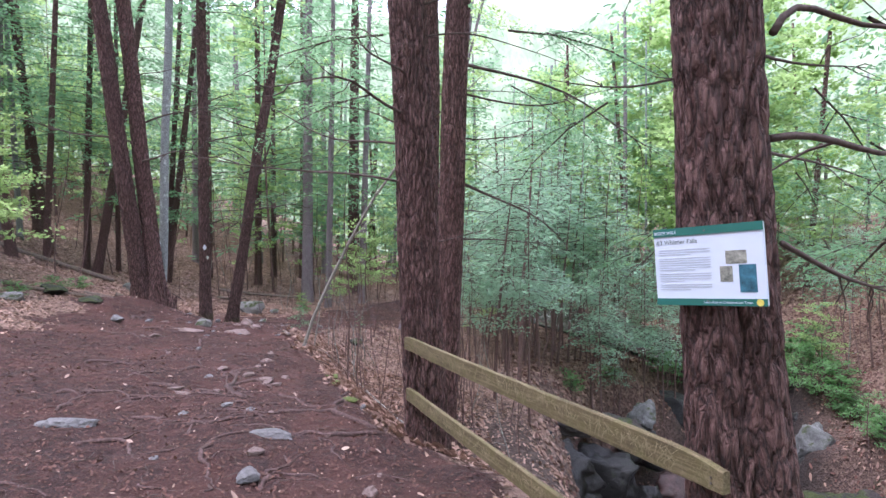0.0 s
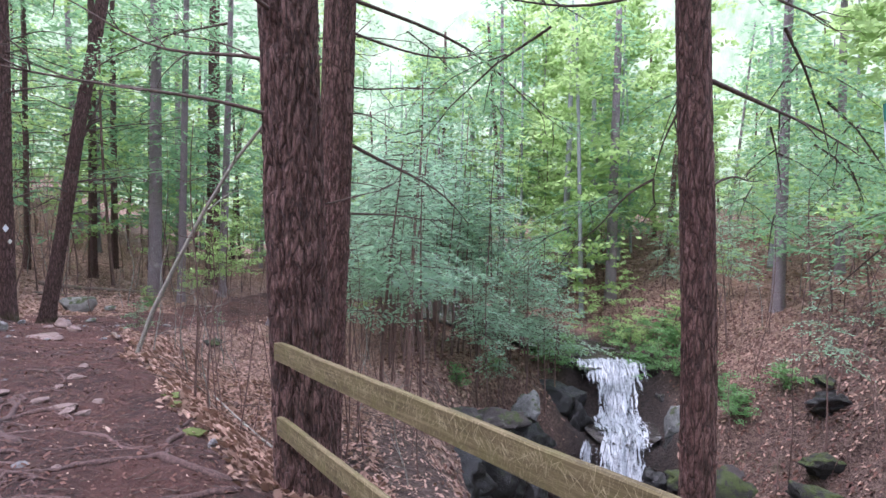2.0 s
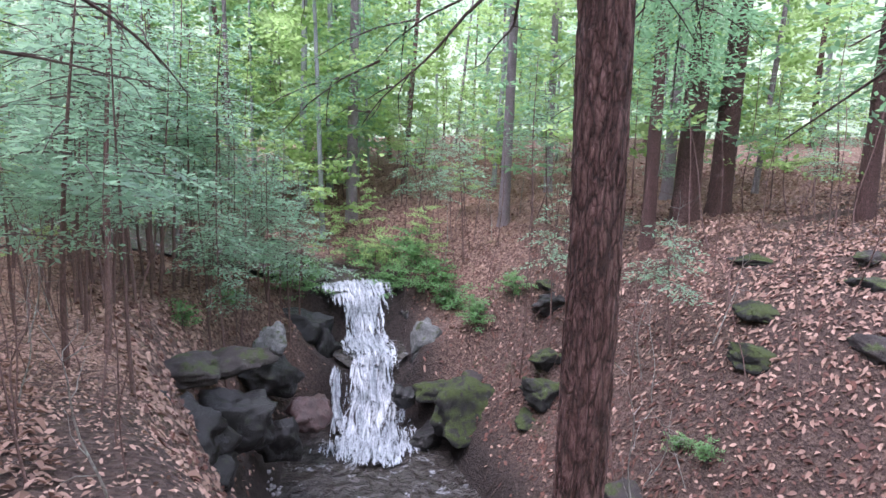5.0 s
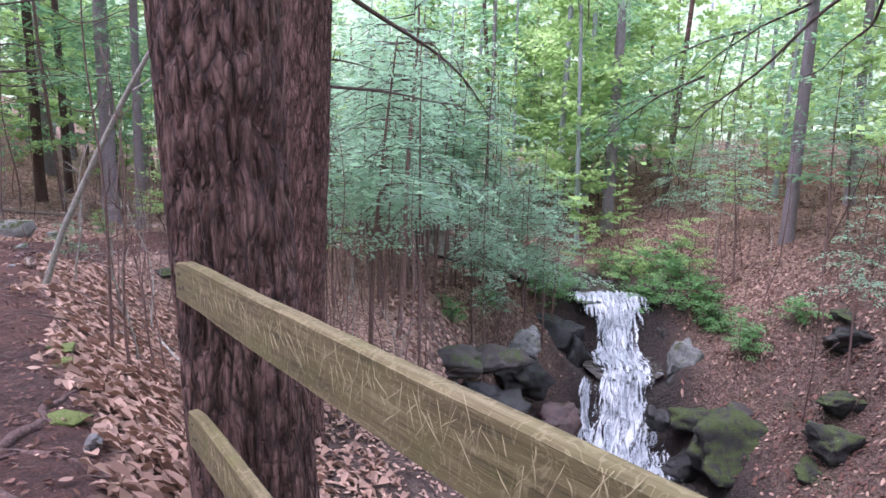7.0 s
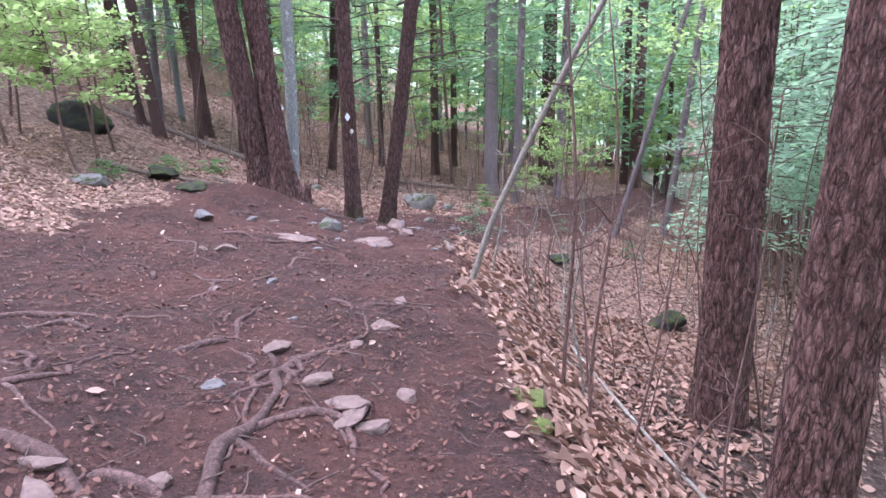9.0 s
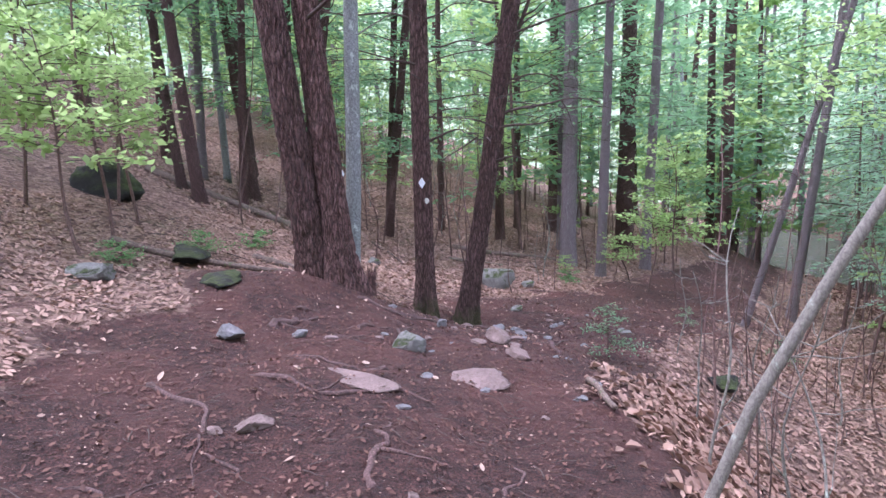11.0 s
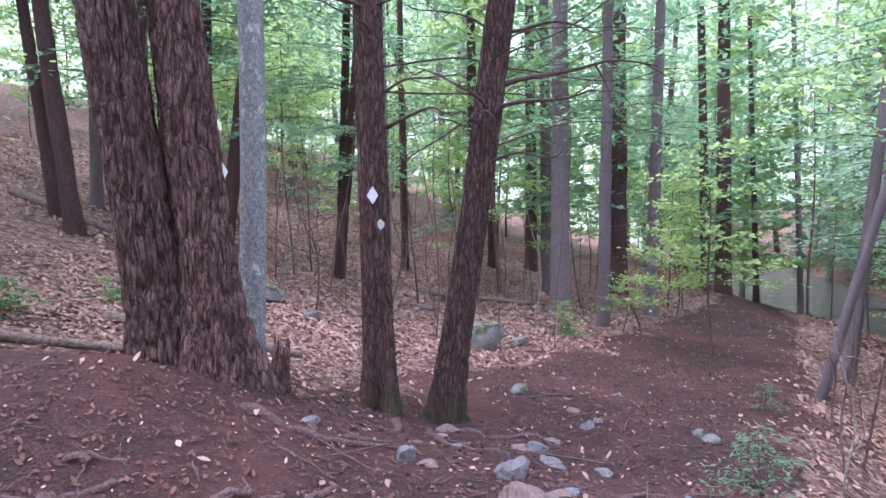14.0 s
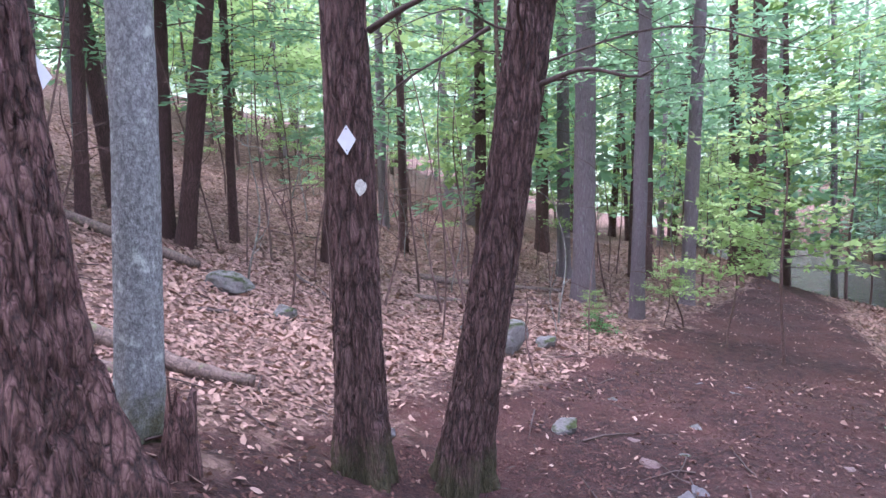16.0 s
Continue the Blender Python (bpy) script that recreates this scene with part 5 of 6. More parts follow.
root([(-2.3, 6.6), (-2.65, 7.2), (-2.8, 7.7), (-2.95, 8.1), (-3.3, 8.3)], 0.05, 1)
root([(-2.75, 7.5), (-2.45, 7.7), (-2.15, 7.5), (-1.95, 7.2)], 0.034, 2)
root([(-2.95, 8.0), (-2.9, 8.4), (-2.75, 8.7), (-3.0, 9.1)], 0.032, 3)
root([(-3.5, 6.9), (-3.0, 6.8), (-2.5, 6.7), (-2.1, 6.8)], 0.042, 4)
root([(-3.6, 7.9), (-3.5, 8.4), (-3.7, 8.8), (-3.6, 9.2)], 0.03, 5)
root([(-4.2, 6.2), (-3.6, 6.3), (-3.1, 6.1)], 0.035, 6)
root([(-3.9, 6.9), (-3.7, 7.3), (-3.8, 7.7)], 0.03, 7)
root([(-0.7, 6.0), (-1.2, 6.3), (-1.8, 6.1), (-2.4, 6.3)], 0.045, 8)
rw = np.random.RandomState(77)
for i in range(22):
    y = rw.uniform(3.8, 10.5)
    x = np.interp(y, [4, 7.5, 10.5], [-1.9, -2.9, -4.2]) + rw.normal(0, 0.9)
    if float(nearest(EDGE, np.array(x), np.array(y))[1]) > 0:
        continue
    az, ln = rw.uniform(-0.6, 0.6) + (0 if i % 3 else 1.6), rw.uniform(0.5, 1.3)
    root([(x + ln * k / 3 * math.cos(az), y + ln * k / 3 * math.sin(az) + rw.normal(0, 0.08)) for k in range(4)], rw.uniform(0.016, 0.034), 30 + i, "thin bare root half buried in the trail")
root([(-0.6, 5.8), (-1.1, 5.4), (-1.5, 5.6), (-2.0, 5.5)], 0.04, 9)
root([(-2.0, 7.1), (-1.7, 6.8), (-1.3, 6.6), (-0.7, 6.45)], 0.034, 10)
root([(-3.4, 9.4), (-3.1, 9.2), (-2.7, 9.5), (-2.4, 9.4)], 0.026, 11)
root([(-6.69, 12.28), (-6.68, 12.47), (-6.60, 12.66), (-6.54, 12.91)], 0.07, 70)
root([(-6.09, 13.03), (-6.02, 13.22), (-5.87, 13.29)], 0.03, 71)
root([(-5.69, 13.28), (-5.79, 13.65), (-5.88, 13.93)], 0.03, 72)
root([(-6.08, 12.55), (-5.93, 12.60), (-5.81, 12.70)], 0.025, 73)
root([(-6.75, 12.83), (-6.70, 12.97), (-6.54, 13.06)], 0.03, 74)
root([(-6.09, 14.31), (-5.92, 14.46), (-5.78, 14.82)], 0.035, 75)
root([(-4.75, 14.35), (-4.49, 14.55), (-4.20, 14.40)], 0.03, 76)
root([(-6.7, 14.0), (-6.1, 14.1), (-5.7, 14.6), (-5.3, 14.5)], 0.045, 13)
root([(-6.1, 15.9), (-5.7, 15.3), (-5.4, 15.2), (-5.0, 14.8)], 0.05, 15)
root([(-6.3, 15.7), (-6.1, 15.1), (-6.2, 14.7)], 0.05, 16)
root([(-5.9, 16.1), (-5.4, 16.0), (-4.9, 16.2)], 0.045, 17)
root([(-5.8, 11.0), (-5.2, 11.1), (-4.8, 11.5), (-4.3, 11.5)], 0.032, 18)
root([(-5.2, 12.0), (-5.6, 11.7), (-6.2, 11.8)], 0.03, 19)
root([(-5.0, 9.6), (-4.4, 9.4), (-4.1, 9.8)], 0.026, 20)
root([(-6.4, 10.6), (-5.7, 10.4), (-5.2, 10.0), (-4.9, 9.9)], 0.03, 21)
root([(-4.0, 13.9), (-4.3, 14.4), (-3.8, 14.9), (-3.5, 15.3)], 0.035, 22)

root([(-2.96, 8.19), (-2.97, 7.76), (-2.72, 7.43), (-2.64, 7.04)], 0.026, 40)
root([(-2.74, 5.72), (-2.78, 5.72), (-3.06, 5.64), (-3.2, 5.55)], 0.02, 41)
root([(-1.31, 4.27), (-1.37, 4.5), (-1.27, 4.67), (-1.28, 4.89)], 0.029, 42)
root([(-3.53, 10.23), (-3.63, 10.5), (-3.62, 10.69), (-3.67, 10.95)], 0.023, 43)
root([(-4.11, 9.29), (-4.18, 9.53), (-4.32, 9.92), (-4.53, 10.13)], 0.024, 44)
root([(-4.64, 7.8), (-4.47, 7.98), (-4.24, 7.94), (-4.16, 8.02)], 0.03, 45)
root([(-1.98, 4.95), (-1.87, 4.51), (-1.68, 4.27), (-1.64, 3.98)], 0.027, 46)
root([(-3.45, 6.2), (-3.23, 6.29), (-3.29, 6.59), (-3.14, 6.64)], 0.022, 47)
root([(-2.78, 8.01), (-3.04, 8.01), (-3.16, 8.03), (-3.4, 8.22)], 0.028, 48)
root([(-4.94, 9.13), (-5.2, 9.33), (-5.32, 9.41), (-5.55, 9.4)], 0.03, 49)
root([(-3.8, 7.3), (-3.88, 7.36), (-4.12, 7.43), (-4.33, 7.52)], 0.031, 50)
root([(-4.53, 9.69), (-4.45, 9.31), (-4.38, 8.97), (-4.35, 8.77)], 0.029, 51)
root([(-1.86, 6.06), (-2.0, 5.84), (-2.14, 5.62), (-2.26, 5.41)], 0.024, 52)
root([(-3.0, 8.32), (-2.91, 8.11), (-2.75, 7.82), (-2.72, 7.58)], 0.031, 53)


def fallen(name, x0, y0, x1, y1, r, mat, label, seed, cat="log", lift=0.6):
    rg = np.random.RandomState(seed)
    s = np.linspace(0, 1, 14)
    x, y = x0 + (x1 - x0) * s, y0 + (y1 - y0) * s + 0.05 * np.sin(5 * s + seed)
    z = height(x, y)
    z = np.polyval(np.polyfit(s, z, 2), s) + r * lift
    rad = r * (1 - 0.35 * s) * (1 + 0.08 * rg.normal(0, 1, 14))
    tagged(new(name, mesh(name, *tube(np.stack([x, y, z], 1), rad, 12), mat)), label, cat, "fallen wood")


fallen("fallen_log", -9.3, 16.2, -7.9, 16.6, 0.085, ROTTEN, "short rotten log lying on the leaf litter", 1)
fallen("fallen_log", -9.8, 15.6, -8.3, 15.9, 0.07, ROTTEN, "broken rotten log among fallen leaves", 2)
fallen("fallen_log", -10.4, 13.4, -7.9, 14.6, 0.06, ROTTEN, "long thin log edging the trail", 3)
fallen("fallen_log", -9.6, 24.6, -6.8, 27.0, 0.09, ROTTEN, "long grey log lying in the far leaf litter", 4)
fallen("fallen_log", -9.0, 22.8, -7.7, 23.8, 0.06, ROTTEN, "dead log among leaves", 5)
fallen("fallen_branch", -1.7, 11.6, -0.35, 8.9, 0.02, BARK_GREY, "pale dead branch lying down the bank", 6, "branch", 3.0)
fallen("fallen_branch", -3.55, 12.75, -3.25, 12.15, 0.032, ROTTEN, "mossy dead wood at the trail's edge", 7, "branch")
fallen("fallen_log", -16.5, 19.2, -11.5, 19.9, 0.12, ROTTEN, "old log lying across the slope", 9)
fallen("fallen_branch", -10.8, 21.6, -9.3, 20.5, 0.035, TWIG, "thin dead branch on the leaves", 11, "branch")
fallen("fallen_branch", -10.0, 18.3, -8.9, 19.6, 0.03, TWIG, "thin dead branch on the leaves", 12, "branch")

# ---- trees of the wood around: place, trunk radius, lean, bark, first green height ----
TRUNKS = {}
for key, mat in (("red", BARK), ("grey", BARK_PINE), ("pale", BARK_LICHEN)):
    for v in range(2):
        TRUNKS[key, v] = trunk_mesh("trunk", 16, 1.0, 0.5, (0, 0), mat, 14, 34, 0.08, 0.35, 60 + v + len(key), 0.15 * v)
BG_CROWNS = [crown_mesh("crown", 200 + i, (2.0, 3.2, 4.5, 2.6)[i], 15, (46, 42, 38, 46)[i], (2.9, 2.6, 3.3, 2.3)[i], HEMLOCK, (0.19, 0.07), 0.19, 0.1, 0.28, 0.5) for i in range(4)]
FAR_CROWNS = [crown_mesh("crown", 240 + i, (1.4, 2.2, 3.0, 1.8)[i], 16, 58, (3.2, 2.8, 3.4, 2.6)[i], HEMLOCK, (0.36, 0.14), 0.36, 0.1, 0.28, 0.45) for i in range(4)]
FAR_BROAD = [leaf_cloud("crown", 340 + i, 1.5 + i, 15.5, 56, 3.0, BEECH, 0.32, 58) for i in range(2)]
BROAD = [leaf_cloud("crown", 300 + i, 3.0 + i, 13, 46, 2.6, BEECH, 0.14, 60) for i in range(2)]


def wood_tree(x, y, r, key="red", lean=(0, 0), crown=0, seed=0, tall=1.0, label=None, far=False):
    z = G(x, y)
    tall = tall * 1.12 if far else tall
    broad = crown >= 10
    nm = "beech_tree" if broad else "hemlock_tree"
    if label is None:
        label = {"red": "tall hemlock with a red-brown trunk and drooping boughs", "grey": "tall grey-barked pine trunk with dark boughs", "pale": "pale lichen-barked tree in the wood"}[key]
        if broad:
            label = "slender tree with fresh yellow-green spring leaves"
    tr = thing(nm, x, y, z - 0.1, label, "tree", "trees of the wood", (seed * 67) % 360)
    sh = Matrix.Rotation(math.atan(lean[0]), 4, "Y") @ Matrix.Rotation(-math.atan(lean[1]), 4, "X")
    turn = Matrix.Rotation(-radians((seed * 67) % 360), 4, "Z")
    part("trunk", TRUNKS[key, seed % 2], tr, "", turn @ sh @ Matrix.Diagonal((r, r, tall, 1)))
    c, l = ((FAR_BROAD if far else BROAD)[crown % 10 % 2] if broad else (FAR_CROWNS if far else BG_CROWNS)[crown % 4])
    m = turn @ sh @ Matrix.Diagonal((tall, tall, tall, 1))
    part("crown", c, tr, "yellow-green leaves" if broad else "dark green needles", m)
    if not far:
        tagged(part("branchwork", l, tr, "", m), kind="stuff")


PLACED = [  # seen one by one
    (-14.0, 18.6, 0.16, "red", (-0.14, 0), 2), (-15.1, 19.1, 0.12, "red", (-0.16, 0), 2), (-16.2, 20.9, 0.13, "grey", (0.02, 0), 2), (-14.6, 21.3, 0.16, "red", (-0.15, 0), 1),
    (-11.75, 24.3, 0.13, "red", (0.06, 0), 0), (-8.7, 35.5, 0.27, "red", (0, 0), 1), (-6.2, 26.0, 0.26, "grey", (0.01, 0), 2), (-5.05, 25.0, 0.15, "grey", (0.02, 0), 2),
    (-5.0, 31.5, 0.36, "red", (0.01, 0), 2), (-3.95, 27.4, 0.17, "grey", (0.03, 0), 2), (-1.2, 35.2, 0.3, "red", (0, 0), 1), (-1.7, 36.4, 0.2, "red", (-0.02, 0), 0),
    (-9.8, 33.0, 0.17, "red", (0, 0), 3), (-1.6, 21.0, 0.075, "grey", (0.25, 0), 11), (-0.2, 24.5, 0.12, "grey", (0.1, 0), 2), (-12.55, 22.1, 0.09, "red", (0, 0), 0),
    (-11.1, 27.2, 0.12, "red", (0, 0), 1), (-13.8, 19.9, 0.11, "red", (0.05, 0), 1), (-13.1, 21.0, 0.12, "red", (0.03, 0), 3), (-11.4, 23.6, 0.14, "red", (0.12, 0), 0),
    (-12.65, 20.9, 0.16, "red", (0.18, 0), 2), (-16.1, 21.8, 0.11, "pale", (-0.05, 0), 10), (-20, 20, 0.22, "red", (0.02, 0), 0), (-18.3, 21.5, 0.16, "red", (-0.05, 0), 2), (-17, 24, 0.17, "red", (-0.08, 0), 1),
    (21.4, 24.7, 0.29, "grey", (0, 0), 1), (20.6, 17.4, 0.26, "pale", (-0.15, 0), 11), (19.4, 15.3, 0.26, "red", (-0.03, 0), 2), (21.7, 15.2, 0.5, "red", (0.02, 0), 2), (23.6, 14.8, 0.46, "red", (0.02, 0), 1),
    (17.8, 34.0, 0.36, "grey", (0.01, 0), 2), (15.4, 33.0, 0.15, "pale", (-0.04, 0), 10), (24, 10, 0.3, "red", (0, 0), 2), (27, 19, 0.3, "grey", (0, 0), 2), (16.5, 38, 0.25, "pale", (0.02, 0), 10), (19.5, 40, 0.25, "pale", (0, 0), 10),
    (-7.1, 29.6, 0.2, "grey", (0, 0), 1), (-9.4, 29.0, 0.18, "red", (0.0, 0), 3), (-13, 30, 0.16, "grey", (0, 0), 3),
]
for i, (x, y, r, key, lean, crown) in enumerate(PLACED):
    wood_tree(x, y, r, key, lean, crown, i, far=math.hypot(x + 2, y - 6) > 24)

ALL_XY = [(p[0], p[1]) for p in PLACED]


def scatter(n, x0, x1, y0, y1, gap, seed, ok):
    rg = np.random.RandomState(seed)
    got, tries = [], 0
    while len(got) < n and tries < 6000:
        tries += 1
        x, y = rg.uniform(x0, x1), rg.uniform(y0, y1)
        if ok(x, y) and all(math.hypot(x - a, y - b) > gap for a, b in got + ALL_XY):
            got.append((x, y))
    ALL_XY.extend(got)
    return got, rg


def off_trail(x, y, d=1.6):
    if 21 < y < 37 and abs(x + 4.8 - 0.3 * (y - 12.3)) < 1.9:  # the brook shows along this gap
        return False
    return float(nearest(TRAIL, np.array(x), np.array(y))[0]) > d


def bank(x, y):
    """Signed distance from the brook's edge: minus on the left bank."""
    d, s, _, w = nearest(STREAM, np.array(x), np.array(y))
    return float(s) * max(float(d) - float(w), 0.0)


far_left, rg = scatter(26, -42, -8, 28, 62, 1.9, 5, lambda x, y: off_trail(x, y) and y > 26 + 0.35 * abs(x + 12))
for i, (x, y) in enumerate(far_left):
    # Grey bark is favoured here, in place of the paling by distance haze.
    wood_tree(x, y, rg.uniform(0.1, 0.28), ("red", "grey", "grey", "pale")[i % 4], (rg.normal(0, 0.05), 0), (i % 4) if i % 6 else 10, 50 + i, rg.uniform(0.8, 1.2), far=True)
left_side, rg = scatter(9, -40, -17, 4, 30, 2.0, 6, lambda x, y: x < -17 - 0.15 * abs(y - 16))
for i, (x, y) in enumerate(left_side):
    wood_tree(x, y, rg.uniform(0.12, 0.3), ("red", "grey")[i % 2], (rg.normal(0, 0.06), 0), (i % 4) if i % 2 else 11, 110 + i, rg.uniform(0.8, 1.1), far=True)
mid_far, rg = scatter(28, -7, 16, 40, 68, 2.2, 7, lambda x, y: off_trail(x, y) and abs(bank(x, y)) > 1)
for i, (x, y) in enumerate(mid_far):
    wood_tree(x, y, rg.uniform(0.1, 0.28), ("red", "grey", "pale")[i % 3], (rg.normal(0, 0.05), 0), (i % 4) if i % 4 else 10, 150 + i, rg.uniform(0.8, 1.2), far=True)
right_far, rg = scatter(48, 14, 58, 2, 64, 2.2, 8, lambda x, y: bank(x, y) > 8 and math.hypot(x, y) > 25)
for i, (x, y) in enumerate(right_far):
    wood_tree(x, y, rg.uniform(0.1, 0.26), ("red", "pale", "grey")[i % 3], (rg.normal(0, 0.05), 0), (i % 4) if i % 2 else 10 + i % 4 // 2, 200 + i, rg.uniform(0.8, 1.2), far=True)
tall_right, rg = scatter(11, 2, 25, 42, 58, 2.2, 27, lambda x, y: abs(bank(x, y)) > 1.5)
for i, (x, y) in enumerate(tall_right):
    wood_tree(x, y, rg.uniform(0.1, 0.2), ("pale", "grey")[i % 2], (rg.normal(0, 0.04), 0), 10 + i % 2, 280 + i, rg.uniform(1.1, 1.4), far=True)
gap_far, rg = scatter(12, 0, 10, 38, 56, 1.6, 33, lambda x, y: abs(bank(x, y)) > 0.6)
for i, (x, y) in enumerate(gap_far):
    wood_tree(x, y, rg.uniform(0.1, 0.2), ("red", "grey", "pale")[i % 3], (rg.normal(0, 0.04), 0), (i % 4) if i % 3 else 10, 300 + i, rg.uniform(0.8, 1.1), far=True)
behind, rg = scatter(10, -12, 4, -16, -4, 3.0, 9, lambda x, y: off_trail(x, y, 2.5))
for i, (x, y) in enumerate(behind):
    wood_tree(x, y, rg.uniform(0.15, 0.28), "red", (0, 0), i, 260 + i)

# ---- thickets of young hemlock, saplings and shrubs ----
YOUNG = []
for i in range(4):
    tall = (4.2, 5.2, 3.4, 6.0)[i]
    tm = mesh("trunk", *tube(wander((0, 0, -0.3), (0.35 * (i - 1), 0.1, tall), 12, 0.08, np.random.RandomState(i)), np.linspace(0.035, 0.008, 12), 7), BARK_YOUNG)
    c, l = crown_mesh("crown", 400 + i, tall * (0.55, 0.48, 0.5, 0.57)[i], tall * 1.02, 24, 1.5, HEMLOCK_BLUE, (0.11, 0.04), 0.1, 0.05, 0.3, 0.65, (0.35 * (i - 1) / tall, 0.1 / tall))
    YOUNG.append((tm, c, l))


def young(x, y, v, turn, size, label="young hemlock with soft blue-green needles"):
    tr = thing("young_hemlock", x, y, G(x, y), label, "young tree", "hemlock thicket", turn)
    tr.scale = (size, size, size)
    for nm, me in zip(("trunk", "crown", "branchwork"), YOUNG[v]):
        tagged(part(nm, me, tr), kind="" if nm == "trunk" else "stuff")


thick, rg = scatter(66, 1.0, 10.5, 12.8, 26, 0.72, 10, lambda x, y: -7.5 < bank(x, y) < (-3.4 if y < 19 else -3.6) and x > 1.0 + 0.12 * (y - 12))
for i, (x, y) in enumerate(thick):
    young(x, y, i % 4, rg.uniform(0, 360), rg.uniform(0.95, 1.75))
thick2, rg = scatter(30, -1.0, 12, 22, 40, 1.2, 11, lambda x, y: bank(x, y) < -1.0 and off_trail(x, y, 1.5))
for i, (x, y) in enumerate(thick2):
    young(x, y, i % 4, rg.uniform(0, 360), rg.uniform(0.8, 1.4))
thick3, rg = scatter(24, 14, 28, 9, 36, 1.5, 12, lambda x, y: bank(x, y) > 3)
for i, (x, y) in enumerate(thick3):
    young(x, y, i % 4, rg.uniform(0, 360), rg.uniform(0.8, 1.7))
thick4, rg = scatter(14, 0.3, 3.2, 12.5, 20, 1.0, 13, lambda x, y: bank(x, y) < -3)
for i, (x, y) in enumerate(thick4):
    young(x, y, i % 4, rg.uniform(0, 360), rg.uniform(0.7, 1.1))
thick5, rg = scatter(14, 5.5, 12, 20, 27, 0.75, 23, lambda x, y: -5.0 < bank(x, y) < -1.6)
for i, (x, y) in enumerate(thick5):
    young(x, y, i % 4, rg.uniform(0, 360), rg.uniform(0.75, 1.3))
thick6, rg = scatter(18, -1.5, 8, 25, 40, 1.3, 29, lambda x, y: bank(x, y) < -1.0 and off_trail(x, y, 1.8))
for i, (x, y) in enumerate(thick6):
    young(x, y, i % 4, rg.uniform(0, 360), rg.uniform(1.5, 2.3), "tall young hemlock with soft green needles")
SEEDLING = (mesh("trunk", *tube(wander((0, 0, -0.1), (0.02, 0.03, 0.62), 6, 0.02, np.random.RandomState(9)), np.linspace(0.009, 0.003, 6), 6), BARK_YOUNG),
            *crown_mesh("crown", 470, 0.14, 0.62, 22, 0.42, HEMLOCK, (0.045, 0.014), 0.03, 0.15, 0.3, 0.55))
for x, y, k in ((-3.55, 14.26, 1.0), (-2.72, 18.72, 0.6), (-1.19, 18.76, 0.8)):
    tr = thing("hemlock_seedling", x, y, G(x, y) - 0.03, "knee-high hemlock seedling beside the trail", "seedling", "seedlings", 80 * k)
    tr.scale = (k, k, k)
    for nm, me in zip(("trunk", "crown", "branchwork"), SEEDLING):
        tagged(part(nm, me, tr), kind="" if nm == "trunk" else "stuff")

LEAFY = []
for i in range(3):
    tall = (3.2, 4.4, 2.4)[i]
    tm = mesh("trunk", *tube(wander((0, 0, -0.3), (0.3 * (i - 1), 0.2, tall), 12, 0.12, np.random.RandomState(30 + i)), np.linspace(0.026, 0.005, 12), 6), BARK_YOUNG)
    c, l = leaf_cloud("crown", 500 + i, 1.0, tall, 24, 1.15, BEECH, 0.095, 56, 0.4, (0.3 * (i - 1) / tall, 0.2 / tall))
    LEAFY.append((tm, c, l))


def leafy_sapling(x, y, v, turn, size):
    tr = thing("beech_sapling", x, y, G(x, y), "slim sapling with bright yellow-green new leaves", "sapling", "leafy saplings", turn)
    tr.scale = (size, size, size)
    for nm, me in zip(("trunk", "crown", "branchwork"), LEAFY[v]):
        tagged(part(nm, me, tr), kind="" if nm == "trunk" else "stuff")


for x, y, v, k in ((-10.6, 13.6, 1, 1.1), (-11.3, 12.5, 0, 1.3), (-9.9, 12.7, 2, 1.2), (-12.7, 15.3, 1, 1.2), (-13.6, 14.2, 0, 1.5), (-11.5, 14.8, 0, 1.2), (-12.3, 13.4, 1, 1.2), (-2.9, 22.4, 0, 1.2), (-3.6, 23.2, 2, 1.0), (1.2, 21.8, 1, 0.9), (-4.6, 24.0, 2, 0.5), (-5.8, 23.4, 2, 0.3),
                    (-9.5, 8.5, 0, 1.1), (-10.5, 10.6, 1, 1.0), (14.5, 26.5, 2, 1.0), (16.4, 24.5, 0, 1.0), (15.5, 28.5, 1, 1.1), (13.6, 29, 0, 1.0), (-6.5, 28.5, 1, 1.0), (-3.4, 29.6, 0, 1.2)):
    leafy_sapling(x, y, v, (x * 71 + y * 13) % 360, k)
lsap, rg = scatter(22, 15, 38, 10, 48, 1.8, 14, lambda x, y: bank(x, y) > 4)
for i, (x, y) in enumerate(lsap):
    leafy_sapling(x, y, i % 3, rg.uniform(0, 360), rg.uniform(1.0, 2.2))
under, rg = scatter(28, -4, 34, 36, 58, 2.2, 19, lambda x, y: off_trail(x, y, 2) and abs(bank(x, y)) > 1)
for i, (x, y) in enumerate(under):
    leafy_sapling(x, y, i % 3, rg.uniform(0, 360), rg.uniform(1.6, 3.0))
lsap2, rg = scatter(20, -30, -9, 18, 40, 2, 15, lambda x, y: off_trail(x, y, 3))
for i, (x, y) in enumerate(lsap2):
    leafy_sapling(x, y, i % 3, rg.uniform(0, 360), rg.uniform(0.9, 1.6))

lsap3, rg = scatter(46, -36, -8, 24, 54, 1.6, 25, lambda x, y: off_trail(x, y, 3))
for i, (x, y) in enumerate(lsap3):
    leafy_sapling(x, y, i % 3, rg.uniform(0, 360), rg.uniform(1.8, 3.4))

